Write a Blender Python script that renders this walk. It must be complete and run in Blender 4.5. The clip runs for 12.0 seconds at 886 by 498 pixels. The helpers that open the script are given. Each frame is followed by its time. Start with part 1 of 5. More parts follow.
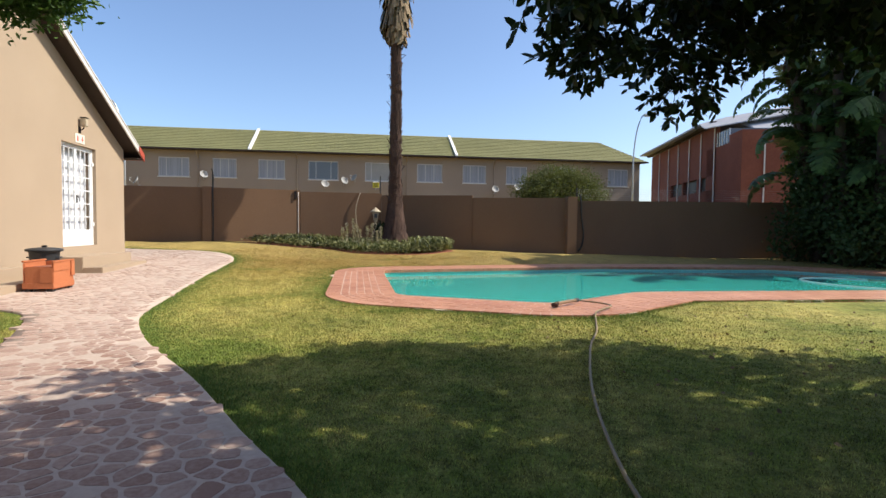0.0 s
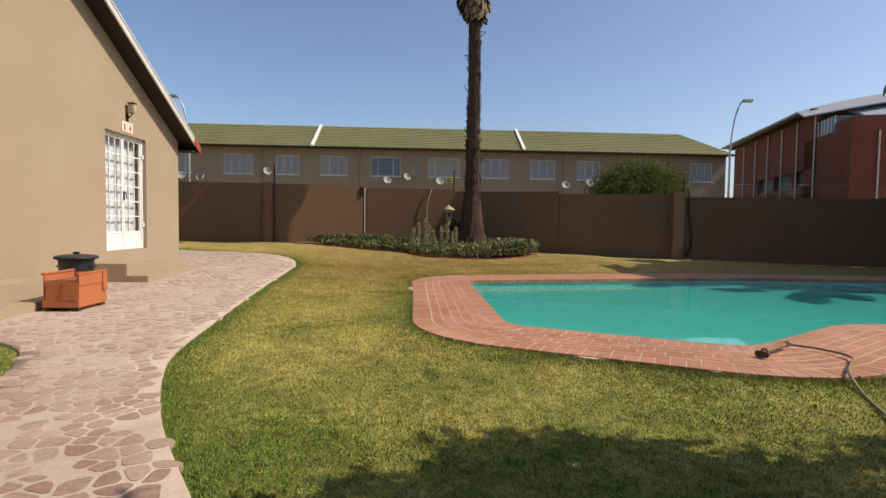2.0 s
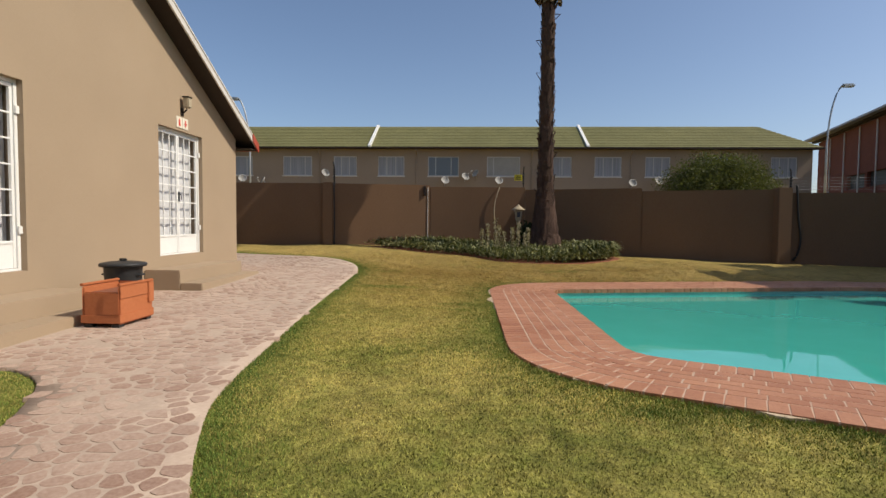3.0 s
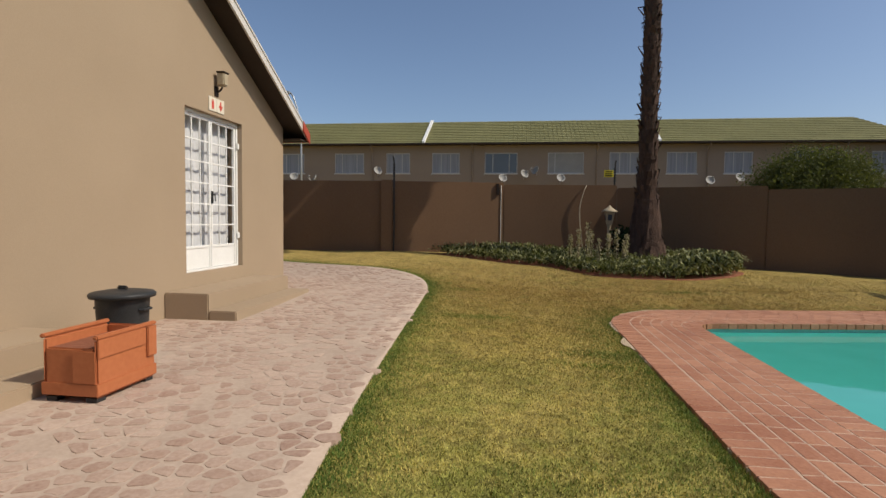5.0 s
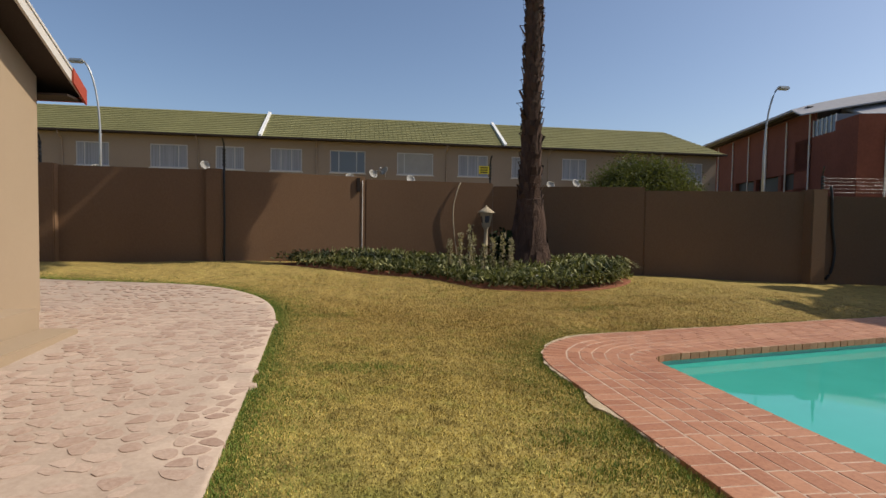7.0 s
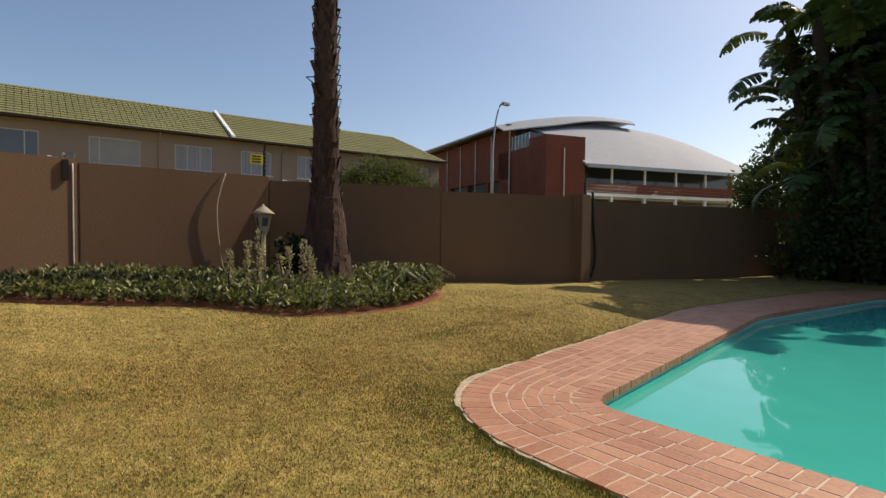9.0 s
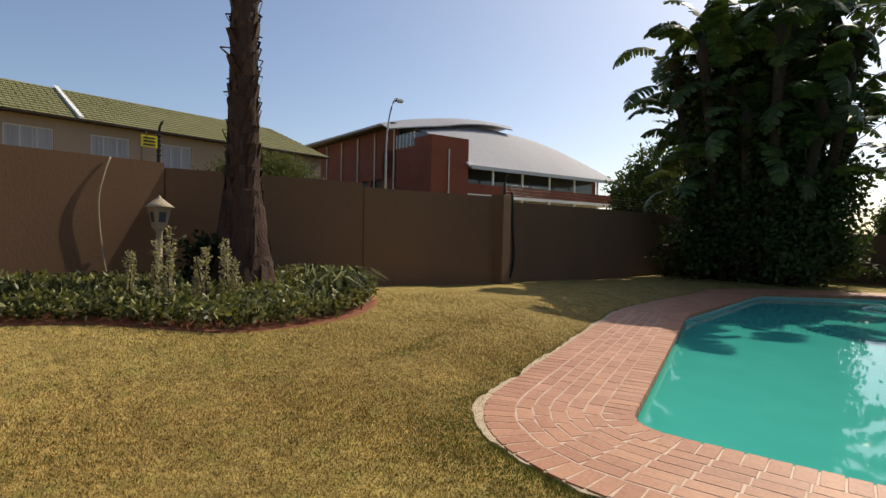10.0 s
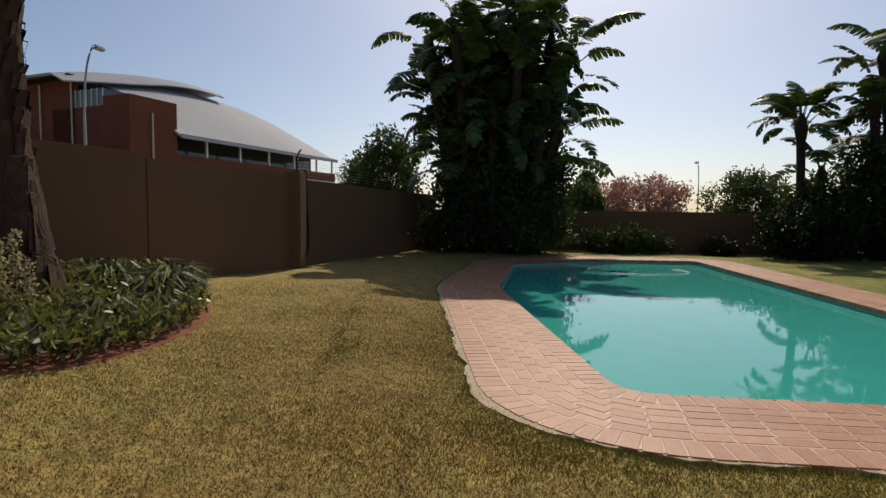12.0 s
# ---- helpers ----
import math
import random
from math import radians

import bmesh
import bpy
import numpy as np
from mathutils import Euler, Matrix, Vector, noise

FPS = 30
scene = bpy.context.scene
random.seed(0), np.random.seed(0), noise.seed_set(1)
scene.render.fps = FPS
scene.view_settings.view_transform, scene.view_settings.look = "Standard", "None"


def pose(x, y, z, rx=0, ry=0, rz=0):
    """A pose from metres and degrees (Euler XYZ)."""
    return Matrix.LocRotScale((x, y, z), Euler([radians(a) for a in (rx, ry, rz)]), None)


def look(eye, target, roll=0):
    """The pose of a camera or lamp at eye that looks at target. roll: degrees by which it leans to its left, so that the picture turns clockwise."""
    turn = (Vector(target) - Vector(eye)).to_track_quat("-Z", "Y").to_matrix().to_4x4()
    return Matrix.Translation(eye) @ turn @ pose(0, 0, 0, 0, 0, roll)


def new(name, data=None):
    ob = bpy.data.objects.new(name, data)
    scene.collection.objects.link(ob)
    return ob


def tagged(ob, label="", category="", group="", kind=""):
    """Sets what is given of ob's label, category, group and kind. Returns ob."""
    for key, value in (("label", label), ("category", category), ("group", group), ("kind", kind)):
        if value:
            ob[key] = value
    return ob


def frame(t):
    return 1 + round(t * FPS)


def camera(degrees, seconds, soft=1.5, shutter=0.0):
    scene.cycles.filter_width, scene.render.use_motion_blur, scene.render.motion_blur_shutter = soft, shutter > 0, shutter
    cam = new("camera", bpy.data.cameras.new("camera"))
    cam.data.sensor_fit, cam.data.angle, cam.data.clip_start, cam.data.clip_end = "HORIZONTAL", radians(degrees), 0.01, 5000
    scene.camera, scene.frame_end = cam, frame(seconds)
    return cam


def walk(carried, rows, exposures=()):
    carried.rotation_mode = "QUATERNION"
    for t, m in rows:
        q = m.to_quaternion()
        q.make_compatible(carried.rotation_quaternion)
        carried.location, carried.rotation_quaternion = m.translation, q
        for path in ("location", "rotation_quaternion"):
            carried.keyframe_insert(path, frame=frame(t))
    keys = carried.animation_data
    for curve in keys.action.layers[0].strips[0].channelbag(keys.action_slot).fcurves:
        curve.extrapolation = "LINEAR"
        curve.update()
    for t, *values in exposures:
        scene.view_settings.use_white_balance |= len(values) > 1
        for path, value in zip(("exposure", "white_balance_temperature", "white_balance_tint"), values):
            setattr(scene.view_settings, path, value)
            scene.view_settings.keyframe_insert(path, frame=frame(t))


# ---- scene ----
EXPOSURES = [(0.0, 0.76, 6050, 10), (0.7, 0.60, 6150, 10), (1.5, 0.38, 6400, 10), (2.5, 0.16, 6500, 10), (5.5, -0.10, 6450, 10), (7.0, 0.04, 6550, 10), (9.5, 0.12, 6750, 10), (10.5, 0.05, 6720, 10), (12.0, -0.40, 6600, 10)]
cam = camera(79.0, 12.0)
PATH = [
    (0, (0.05, -0.102, 1.319), (0.357, 1.873, 1.237), 0.6),
    (0.5, (-0.03, 0.44, 1.338), (0.241, 2.42, 1.247), 0.6),
    (1, (-0.148, 0.955, 1.375), (0.112, 2.935, 1.282), 0.8),
    (1.5, (-0.269, 1.507, 1.397), (-0.053, 3.493, 1.303), 0.7),
    (2, (-0.43, 2.068, 1.41), (-0.33, 4.064, 1.314), 0.8),
    (2.5, (-0.583, 2.646, 1.413), (-0.545, 4.643, 1.319), 0.7),
    (3, (-0.825, 3.278, 1.411), (-0.924, 5.273, 1.316), 0.5),
    (3.5, (-1.05, 3.85, 1.421), (-1.319, 5.83, 1.324), 0.4),
    (3.7, (-1.129, 4.068, 1.408), (-1.424, 6.044, 1.313), 0.4),
    (5.3, (-1.75, 5.792, 1.565), (-2.004, 7.773, 1.46), 1.0),
    (5.5, (-1.782, 6.031, 1.542), (-1.977, 8.019, 1.443), 0.9),
    (6, (-1.918, 6.595, 1.546), (-1.933, 8.593, 1.452), 1.0),
    (6.5, (-2.03, 7.189, 1.553), (-1.888, 9.181, 1.464), 0.8),
    (7, (-2.19, 7.769, 1.521), (-1.88, 9.744, 1.437), 0.9),
    (7.5, (-2.358, 8.299, 1.523), (-1.783, 10.213, 1.439), 0.9),
    (7.7, (-2.391, 8.526, 1.524), (-1.71, 10.405, 1.444), 0.7),
    (9.5, (-2.914, 10.789, 1.577), (-1.495, 12.197, 1.512), 0.9),
    (10, (-3.025, 11.4, 1.565), (-1.449, 12.63, 1.501), 1.2),
    (10.5, (-3.172, 11.956, 1.559), (-1.467, 12.998, 1.48), 1.2),
    (11, (-3.312, 12.457, 1.584), (-1.47, 13.229, 1.482), 1.5),
    (11.5, (-3.352, 12.973, 1.599), (-1.421, 13.478, 1.47), 0.9),
    (12, (-3.469, 13.476, 1.603), (-1.487, 13.71, 1.47), 0.7),
]
walk(cam, [(t, look(eye, target, roll)) for t, eye, target, roll in PATH], EXPOSURES)

# ---- world, sun ----
SUN_DIR = Vector((0.70, -0.084, 0.70)).normalized()      # towards the sun
world = bpy.data.worlds.new("sky")
scene.world = world
world.use_nodes = True
wn = world.node_tree.nodes
sky = wn.new("ShaderNodeTexSky")
sky.sky_type = "NISHITA"
sky.sun_disc = False
sky.sun_elevation = math.asin(SUN_DIR.z)
sky.sun_rotation = math.atan2(SUN_DIR.x, SUN_DIR.y)
sky.altitude = 1500
sky.air_density, sky.dust_density, sky.ozone_density = 1.0, 5.0, 1.5
wn["Background"].inputs["Strength"].default_value = 0.125
world.node_tree.links.new(sky.outputs["Color"], wn["Background"].inputs["Color"])
sun_data = bpy.data.lights.new("sun", "SUN")
sun_data.energy, sun_data.angle, sun_data.color = 4.2, radians(0.5), (1.0, 0.90, 0.74)
sun = new("sun", sun_data)
sun.matrix_world = look(SUN_DIR * 60, (0, 0, 0))

# ---- materials ----
def material(name, dark, light, scale=6.0, fine=60.0, rough=0.8, bump=0.3, metal=0.0, spec=0.3, per_object=0.0, per_island=0.0,
             stretch=(1, 1, 1), depth=0.01, mid=0.5, spread=0.25, drift=None):
    """A surface whose colour runs between two tones by a coarse and a fine noise in world metres, with fine relief."""
    m = bpy.data.materials.new(name)
    m.use_nodes = True
    n, l = m.node_tree.nodes, m.node_tree.links
    b = n["Principled BSDF"]
    b.inputs["Roughness"].default_value, b.inputs["Metallic"].default_value = rough, metal
    b.inputs["Specular IOR Level"].default_value = spec
    geo = n.new("ShaderNodeNewGeometry")
    mapping = n.new("ShaderNodeVectorMath")
    mapping.operation = "MULTIPLY"
    mapping.inputs[1].default_value = stretch
    l.new(geo.outputs["Position"], mapping.inputs[0])
    coarse, small = n.new("ShaderNodeTexNoise"), n.new("ShaderNodeTexNoise")
    coarse.inputs["Scale"].default_value, small.inputs["Scale"].default_value = scale, fine
    coarse.inputs["Detail"].default_value, small.inputs["Detail"].default_value = 5, 4
    for t in (coarse, small):
        l.new(mapping.outputs[0], t.inputs["Vector"])
    add = n.new("ShaderNodeMath")
    add.operation = "ADD"
    l.new(coarse.outputs["Fac"], add.inputs[0])
    l.new(small.outputs["Fac"], add.inputs[1])
    value = add
    if drift:                                   # slow change of tone along y: (from, to, amount)
        sep, run = n.new("ShaderNodeSeparateXYZ"), n.new("ShaderNodeMapRange")
        l.new(geo.outputs["Position"], sep.inputs[0])
        l.new(sep.outputs["Y"], run.inputs["Value"])
        run.inputs["From Min"].default_value, run.inputs["From Max"].default_value = drift[0], drift[1]
        run.inputs["To Min"].default_value, run.inputs["To Max"].default_value = -drift[2], drift[2]
        add = n.new("ShaderNodeMath")
        add.operation = "ADD"
        l.new(value.outputs[0], add.inputs[0])
        l.new(run.outputs[0], add.inputs[1])
        value = add
    if per_object or per_island:
        src = n.new("ShaderNodeObjectInfo").outputs["Random"] if per_object else geo.outputs["Random Per Island"]
        vary = n.new("ShaderNodeMath")
        vary.operation = "MULTIPLY_ADD"
        vary.inputs[1].default_value = (per_object or per_island) * 2
        l.new(src, vary.inputs[0])
        l.new(add.outputs[0], vary.inputs[2])
        value = n.new("ShaderNodeMath")
        value.operation = "SUBTRACT"
        l.new(vary.outputs[0], value.inputs[0])
        value.inputs[1].default_value = per_object or per_island
    ramp = n.new("ShaderNodeMapRange")
    ramp.inputs["From Min"].default_value, ramp.inputs["From Max"].default_value = 2 * mid - spread * 2, 2 * mid + spread * 2
    l.new(value.outputs[0], ramp.inputs["Value"])
    mix = n.new("ShaderNodeMix")
    mix.data_type = "RGBA"
    mix.inputs["A"].default_value, mix.inputs["B"].default_value = (*dark, 1), (*light, 1)
    l.new(ramp.outputs[0], mix.inputs["Factor"])
    l.new(mix.outputs["Result"], b.inputs["Base Color"])
    if bump:
        bp = n.new("ShaderNodeBump")
        bp.inputs["Strength"].default_value, bp.inputs["Distance"].default_value = bump, depth
        l.new(small.outputs["Fac"], bp.inputs["Height"])
        l.new(bp.outputs[0], b.inputs["Normal"])
    return m


def leaf_material(name, dark, light, rough=0.55, glow=0.25, per_island=0.5, mid=0.5):
    """Foliage: each leaf a tone of its own, some light passes through."""
    m = material(name, dark, light, 0.8, 9, rough, 0, per_island=per_island, spec=0.13, mid=mid)
    n, l = m.node_tree.nodes, m.node_tree.links
    b = n["Principled BSDF"]
    tr, mixer = n.new("ShaderNodeBsdfTranslucent"), n.new("ShaderNodeMixShader")
    tr.inputs["Color"].default_value = (light[0] * 1.6, light[1] * 1.7, light[2] * 0.8, 1)
    mixer.inputs[0].default_value = glow
    l.new(b.outputs[0], mixer.inputs[1])
    l.new(tr.outputs[0], mixer.inputs[2])
    l.new(mixer.outputs[0], n["Material Output"].inputs["Surface"])
    return m


PLASTER = material("tan_plaster", (0.305, 0.230, 0.155), (0.365, 0.278, 0.190), 0.9, 90, 0.9, 0.25, depth=0.004)
WALLPAINT = material("brown_boundary_plaster", (0.140, 0.080, 0.044), (0.195, 0.114, 0.064), 0.7, 40, 0.92, 0.3, depth=0.006, stretch=(1, 1, 0.6))
EDGEGRASS = material("green_edge_grass", (0.06, 0.125, 0.02), (0.21, 0.27, 0.05), 1.2, 6, 0.8, 0, per_island=0.3)


def grass_material(name, green, straw, brown, pale, per_island=False):
    """Turf: green and straw in patches, browner further up the garden, with fine dark and light mottling."""
    m = bpy.data.materials.new(name)
    m.use_nodes = True
    n, l = m.node_tree.nodes, m.node_tree.links
    b = n["Principled BSDF"]
    b.inputs["Roughness"].default_value, b.inputs["Specular IOR Level"].default_value = 0.9, 0.15
    geo = n.new("ShaderNodeNewGeometry")

    def tex(scale, detail):
        t = n.new("ShaderNodeTexNoise")
        t.inputs["Scale"].default_value, t.inputs["Detail"].default_value = scale, detail
        l.new(geo.outputs["Position"], t.inputs["Vector"])
        return t.outputs["Fac"]

    def span(src, lo, hi, a=0.0, z=1.0):
        r = n.new("ShaderNodeMapRange")
        for k, v in zip(("From Min", "From Max", "To Min", "To Max"), (lo, hi, a, z)):
            r.inputs[k].default_value = v
        l.new(src, r.inputs["Value"])
        return r.outputs[0]

    def math_node(op, p, q):
        t = n.new("ShaderNodeMath")
        t.operation = op
        for i, v in enumerate((p, q)):
            if isinstance(v, float):
                t.inputs[i].default_value = v
            else:
                l.new(v, t.inputs[i])
        return t.outputs[0]

    def mixed(fac, p, q):
        t = n.new("ShaderNodeMix")
        t.data_type = "RGBA"
        for k, v in (("A", p), ("B", q)):
            if isinstance(v, tuple):
                t.inputs[k].default_value = (*v, 1)
            else:
                l.new(v, t.inputs[k])
        l.new(fac, t.inputs["Factor"])
        return t.outputs["Result"]

    sep = n.new("ShaderNodeSeparateXYZ")
    l.new(geo.outputs["Position"], sep.inputs[0])
    up_garden = span(sep.outputs["Y"], 8.0, 14.5)
    dry = mixed(up_garden, straw, brown)
    patches = math_node("ADD", math_node("ADD", tex(0.9, 6), math_node("MULTIPLY", tex(7.0, 3), 0.5)), span(sep.outputs["Y"], 4.0, 12.5, -0.12, 0.36))
    colour = mixed(span(patches, 0.52, 1.02), green, dry)
    colour = mixed(span(sep.outputs["Y"], 14.2, 17.6, 0.0, 0.75), colour, pale)
    colour = mixed(span(tex(5.5, 4), 0.54, 0.68, 0.0, 0.38), colour, green)
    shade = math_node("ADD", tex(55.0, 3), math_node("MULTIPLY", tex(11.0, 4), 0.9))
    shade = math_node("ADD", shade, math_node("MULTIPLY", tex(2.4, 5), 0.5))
    if per_island:
        shade = math_node("ADD", shade, span(geo.outputs["Random Per Island"], 0.0, 1.0, -0.46, 0.46))
    gain = n.new("ShaderNodeVectorMath")
    gain.operation = "SCALE"
    l.new(colour, gain.inputs[0])
    l.new(span(shade, 0.80, 1.60, 0.36, 1.62), gain.inputs["Scale"])
    l.new(gain.outputs[0], b.inputs["Base Color"])
    bp = n.new("ShaderNodeBump")
    bp.inputs["Strength"].default_value, bp.inputs["Distance"].default_value = 0.9, 0.02
    l.new(math_node("ADD", tex(45.0, 4), math_node("MULTIPLY", tex(7.0, 3), 2.5)), bp.inputs["Height"])
    if not per_island:
        l.new(bp.outputs[0], b.inputs["Normal"])
    return m


GRASS = grass_material("lawn_turf", (0.132, 0.155, 0.03), (0.355, 0.297, 0.088), (0.26, 0.184, 0.058), (0.36, 0.27, 0.09))
BLADE = grass_material("grass_blade", (0.15, 0.19, 0.036), (0.51, 0.43, 0.132), (0.37, 0.26, 0.082), (0.50, 0.375, 0.13), True)
SAND = material("sandy_mortar", (0.345, 0.262, 0.205), (0.49, 0.392, 0.318), 2.6, 30, 0.95, 0.5, depth=0.006)
STONE = material("worn_paving_stone", (0.25, 0.148, 0.108), (0.465, 0.355, 0.285), 2.2, 40, 0.9, 0.5, per_island=0.24, depth=0.006, drift=(3.5, 9.0, 0.22))
STONE_ONE = material("worn_paving_stone_single", (0.25, 0.148, 0.108), (0.465, 0.355, 0.285), 2.2, 40, 0.9, 0.5, per_object=0.24, depth=0.006, drift=(3.5, 9.0, 0.22))
BRICK_ONE = material("clay_paver_single", (0.265, 0.093, 0.040), (0.495, 0.248, 0.138), 1.6, 50, 0.55, 0.4, spec=0.5, per_object=0.20, depth=0.004)
BRICK = material("clay_paver", (0.265, 0.093, 0.040), (0.495, 0.248, 0.138), 1.6, 50, 0.55, 0.4, spec=0.5, per_island=0.20, depth=0.004)
MORTAR = material("pale_mortar", (0.38, 0.25, 0.175), (0.60, 0.45, 0.335), 3, 60, 0.6, 0.3, spec=0.5, depth=0.002)
HAUNCH = material("sandy_cement", (0.38, 0.29, 0.185), (0.60, 0.49, 0.36), 5, 40, 0.95, 0.25, depth=0.004)
SOIL = material("red_soil", (0.15, 0.050, 0.027), (0.29, 0.115, 0.062), 3, 30, 0.95, 0.8, depth=0.02)
POOLPAINT = material("pool_lining", (0.25, 0.55, 0.50), (0.32, 0.62, 0.56), 1, 20, 0.7, 0.1)
WHITE = material("white_gloss_paint", (0.70, 0.70, 0.68), (0.80, 0.80, 0.78), 3, 40, 0.45, 0.05, spec=0.5)
CURTAIN = material("grey_curtain_cloth", (0.42, 0.43, 0.45), (0.62, 0.62, 0.63), 6, 60, 0.9, 0.2, stretch=(1, 1, 0.15))
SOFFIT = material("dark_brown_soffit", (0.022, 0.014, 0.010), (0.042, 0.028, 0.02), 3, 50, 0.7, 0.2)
VERGE = material("pale_metal_verge", (0.50, 0.47, 0.43), (0.64, 0.61, 0.57), 2, 40, 0.5, 0.1)
REDPAINT = material("red_fascia_paint", (0.30, 0.045, 0.025), (0.42, 0.085, 0.045), 3, 40, 0.6, 0.1)
TERRACOTTA = material("orange_plastic_planter", (0.36, 0.112, 0.042), (0.46, 0.16, 0.066), 3, 30, 0.55, 0.15, depth=0.003)
BLACKPLASTIC = material("black_bin_plastic", (0.018, 0.019, 0.02), (0.04, 0.041, 0.043), 5, 60, 0.5, 0.15)
GREENTILE = material("green_roof_tile", (0.15, 0.145, 0.060), (0.235, 0.225, 0.098), 0.5, 5, 0.8, 0.4, depth=0.02, per_island=0.1)
TOWNWALL = material("grey_brown_facade", (0.228, 0.175, 0.134), (0.292, 0.229, 0.179), 0.4, 12, 0.9, 0.2)
REDBRICK = material("red_face_brick", (0.135, 0.044, 0.028), (0.215, 0.072, 0.046), 0.6, 6, 0.9, 0.2)
GREYROOF = material("grey_metal_sheet", (0.31, 0.31, 0.335), (0.39, 0.39, 0.415), 0.25, 3, 0.75, 0.1, spec=0.15)
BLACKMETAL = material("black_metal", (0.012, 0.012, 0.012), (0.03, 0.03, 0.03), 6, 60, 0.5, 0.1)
GALV = material("galvanised_metal", (0.30, 0.31, 0.32), (0.42, 0.43, 0.44), 4, 50, 0.45, 0.1, metal=0.6)
BARK = material("palm_bark", (0.038, 0.022, 0.016), (0.115, 0.068, 0.049), 6, 45, 0.95, 0.8, depth=0.02, per_island=0.15)
FIBRE = material("fibrous_palm_trunk", (0.030, 0.017, 0.012), (0.10, 0.058, 0.041), 9, 60, 0.95, 1.0, depth=0.03, stretch=(1, 1, 0.16))
DRYFROND = material("dry_palm_frond", (0.12, 0.085, 0.05), (0.26, 0.19, 0.11), 3, 30, 0.9, 0.3, per_island=0.3)
TREEBARK = material("tree_bark", (0.03, 0.022, 0.016), (0.07, 0.05, 0.036), 7, 50, 0.95, 0.8, depth=0.02)
LANTERN = material("aged_cream_metal", (0.30, 0.25, 0.17), (0.48, 0.40, 0.28), 8, 60, 0.7, 0.3)
HOSE = material("brown_hose_rubber", (0.16, 0.12, 0.06), (0.28, 0.22, 0.12), 5, 50, 0.5, 0.1)
WOOD = material("weathered_wood", (0.16, 0.10, 0.055), (0.30, 0.2, 0.12), 5, 60, 0.8, 0.4, stretch=(1, 1, 6))
YELLOW = material("yellow_sign", (0.62, 0.50, 0.02), (0.75, 0.62, 0.04), 3, 40, 0.5, 0)
CREAM = material("cream_sign_board", (0.62, 0.56, 0.45), (0.72, 0.66, 0.55), 4, 40, 0.6, 0.05)
SIGNRED = material("red_sign_print", (0.50, 0.05, 0.03), (0.6, 0.07, 0.05), 4, 40, 0.6, 0)
DISH = material("pale_grey_dish", (0.24, 0.235, 0.225), (0.32, 0.31, 0.30), 2, 20, 0.6, 0.05)
CREAMHOSE = material("pale_pool_hose", (0.35, 0.5, 0.42), (0.5, 0.62, 0.54), 4, 40, 0.5, 0)
# leaf tones run near-black to pale: shaded gaps and glints are coloured in
IVY = leaf_material("ground_cover_leaf", (0.013, 0.022, 0.009), (0.31, 0.31, 0.15), 0.36, 0.12, per_island=1.2, mid=0.66)
BUSHLEAF = leaf_material("bush_leaf", (0.038, 0.045, 0.016), (0.10, 0.11, 0.04), 0.6)
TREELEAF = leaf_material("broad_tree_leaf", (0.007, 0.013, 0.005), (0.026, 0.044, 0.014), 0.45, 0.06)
CONIFER = leaf_material("fine_green_leaf", (0.03, 0.06, 0.018), (0.08, 0.14, 0.035), 0.5)
STRELITZIA = leaf_material("giant_strelitzia_leaf", (0.022, 0.038, 0.014), (0.075, 0.115, 0.036), 0.5, 0.08)
CREEPER = leaf_material("creeper_leaf", (0.020, 0.033, 0.013), (0.062, 0.092, 0.032), 0.6, 0.15)
PINKLEAF = leaf_material("pink_blossom", (0.24, 0.105, 0.14), (0.42, 0.23, 0.28), 0.7)
FARLEAF = leaf_material("far_tree_leaf", (0.025, 0.04, 0.016), (0.07, 0.095, 0.035), 0.6)
SPIKE = leaf_material("dry_flower_spike", (0.13, 0.115, 0.075), (0.42, 0.37, 0.28), 0.7)

GLASS = bpy.data.materials.new("window_glass")
GLASS.use_nodes = True
gb = GLASS.node_tree.nodes["Principled BSDF"]
gb.inputs["Base Color"].default_value, gb.inputs["Roughness"].default_value = (0.09, 0.10, 0.12, 1), 0.06
gb.inputs["Specular IOR Level"].default_value = 0.6

WATER = material("turquoise_pool_water", (0.045, 0.375, 0.31), (0.062, 0.44, 0.37), 0.35, 2.2, 0.03, 0, spec=0.5)
n, l = WATER.node_tree.nodes, WATER.node_tree.links
ripple, rb = n.new("ShaderNodeTexNoise"), n.new("ShaderNodeBump")
geo = n.new("ShaderNodeNewGeometry")
ripple.inputs["Scale"].default_value, ripple.inputs["Detail"].default_value = 1.6, 2
rb.inputs["Strength"].default_value, rb.inputs["Distance"].default_value = 0.035, 0.05
l.new(geo.outputs["Position"], ripple.inputs["Vector"])
l.new(ripple.outputs["Fac"], rb.inputs["Height"])
l.new(rb.outputs[0], n["Principled BSDF"].inputs["Normal"])
n["Principled BSDF"].inputs["IOR"].default_value = 1.42


# ---- shapes ----
def part(name, bm, mat, parent=None, label="", smooth=False):
    """Links a bmesh as one mesh object, under a thing or a part."""
    me = bpy.data.meshes.new(name)
    bm.normal_update()
    bm.to_mesh(me)
    bm.free()
    me.materials.append(mat)
    if smooth:
        me.polygons.foreach_set("use_smooth", [True] * len(me.polygons))
    ob = new(name, me)
    if parent is not None:
        ob.parent = parent
    if label:
        ob["label"] = label
    return ob


def raw(name, verts, faces, mat, parent=None, label="", smooth=False):
    me = bpy.data.meshes.new(name)
    me.from_pydata([tuple(v) for v in verts], [], [tuple(f) for f in faces])
    me.materials.append(mat)
    if smooth:
        me.polygons.foreach_set("use_smooth", [True] * len(me.polygons))
    ob = new(name, me)
    if parent is not None:
        ob.parent = parent
    if label:
        ob["label"] = label
    return ob


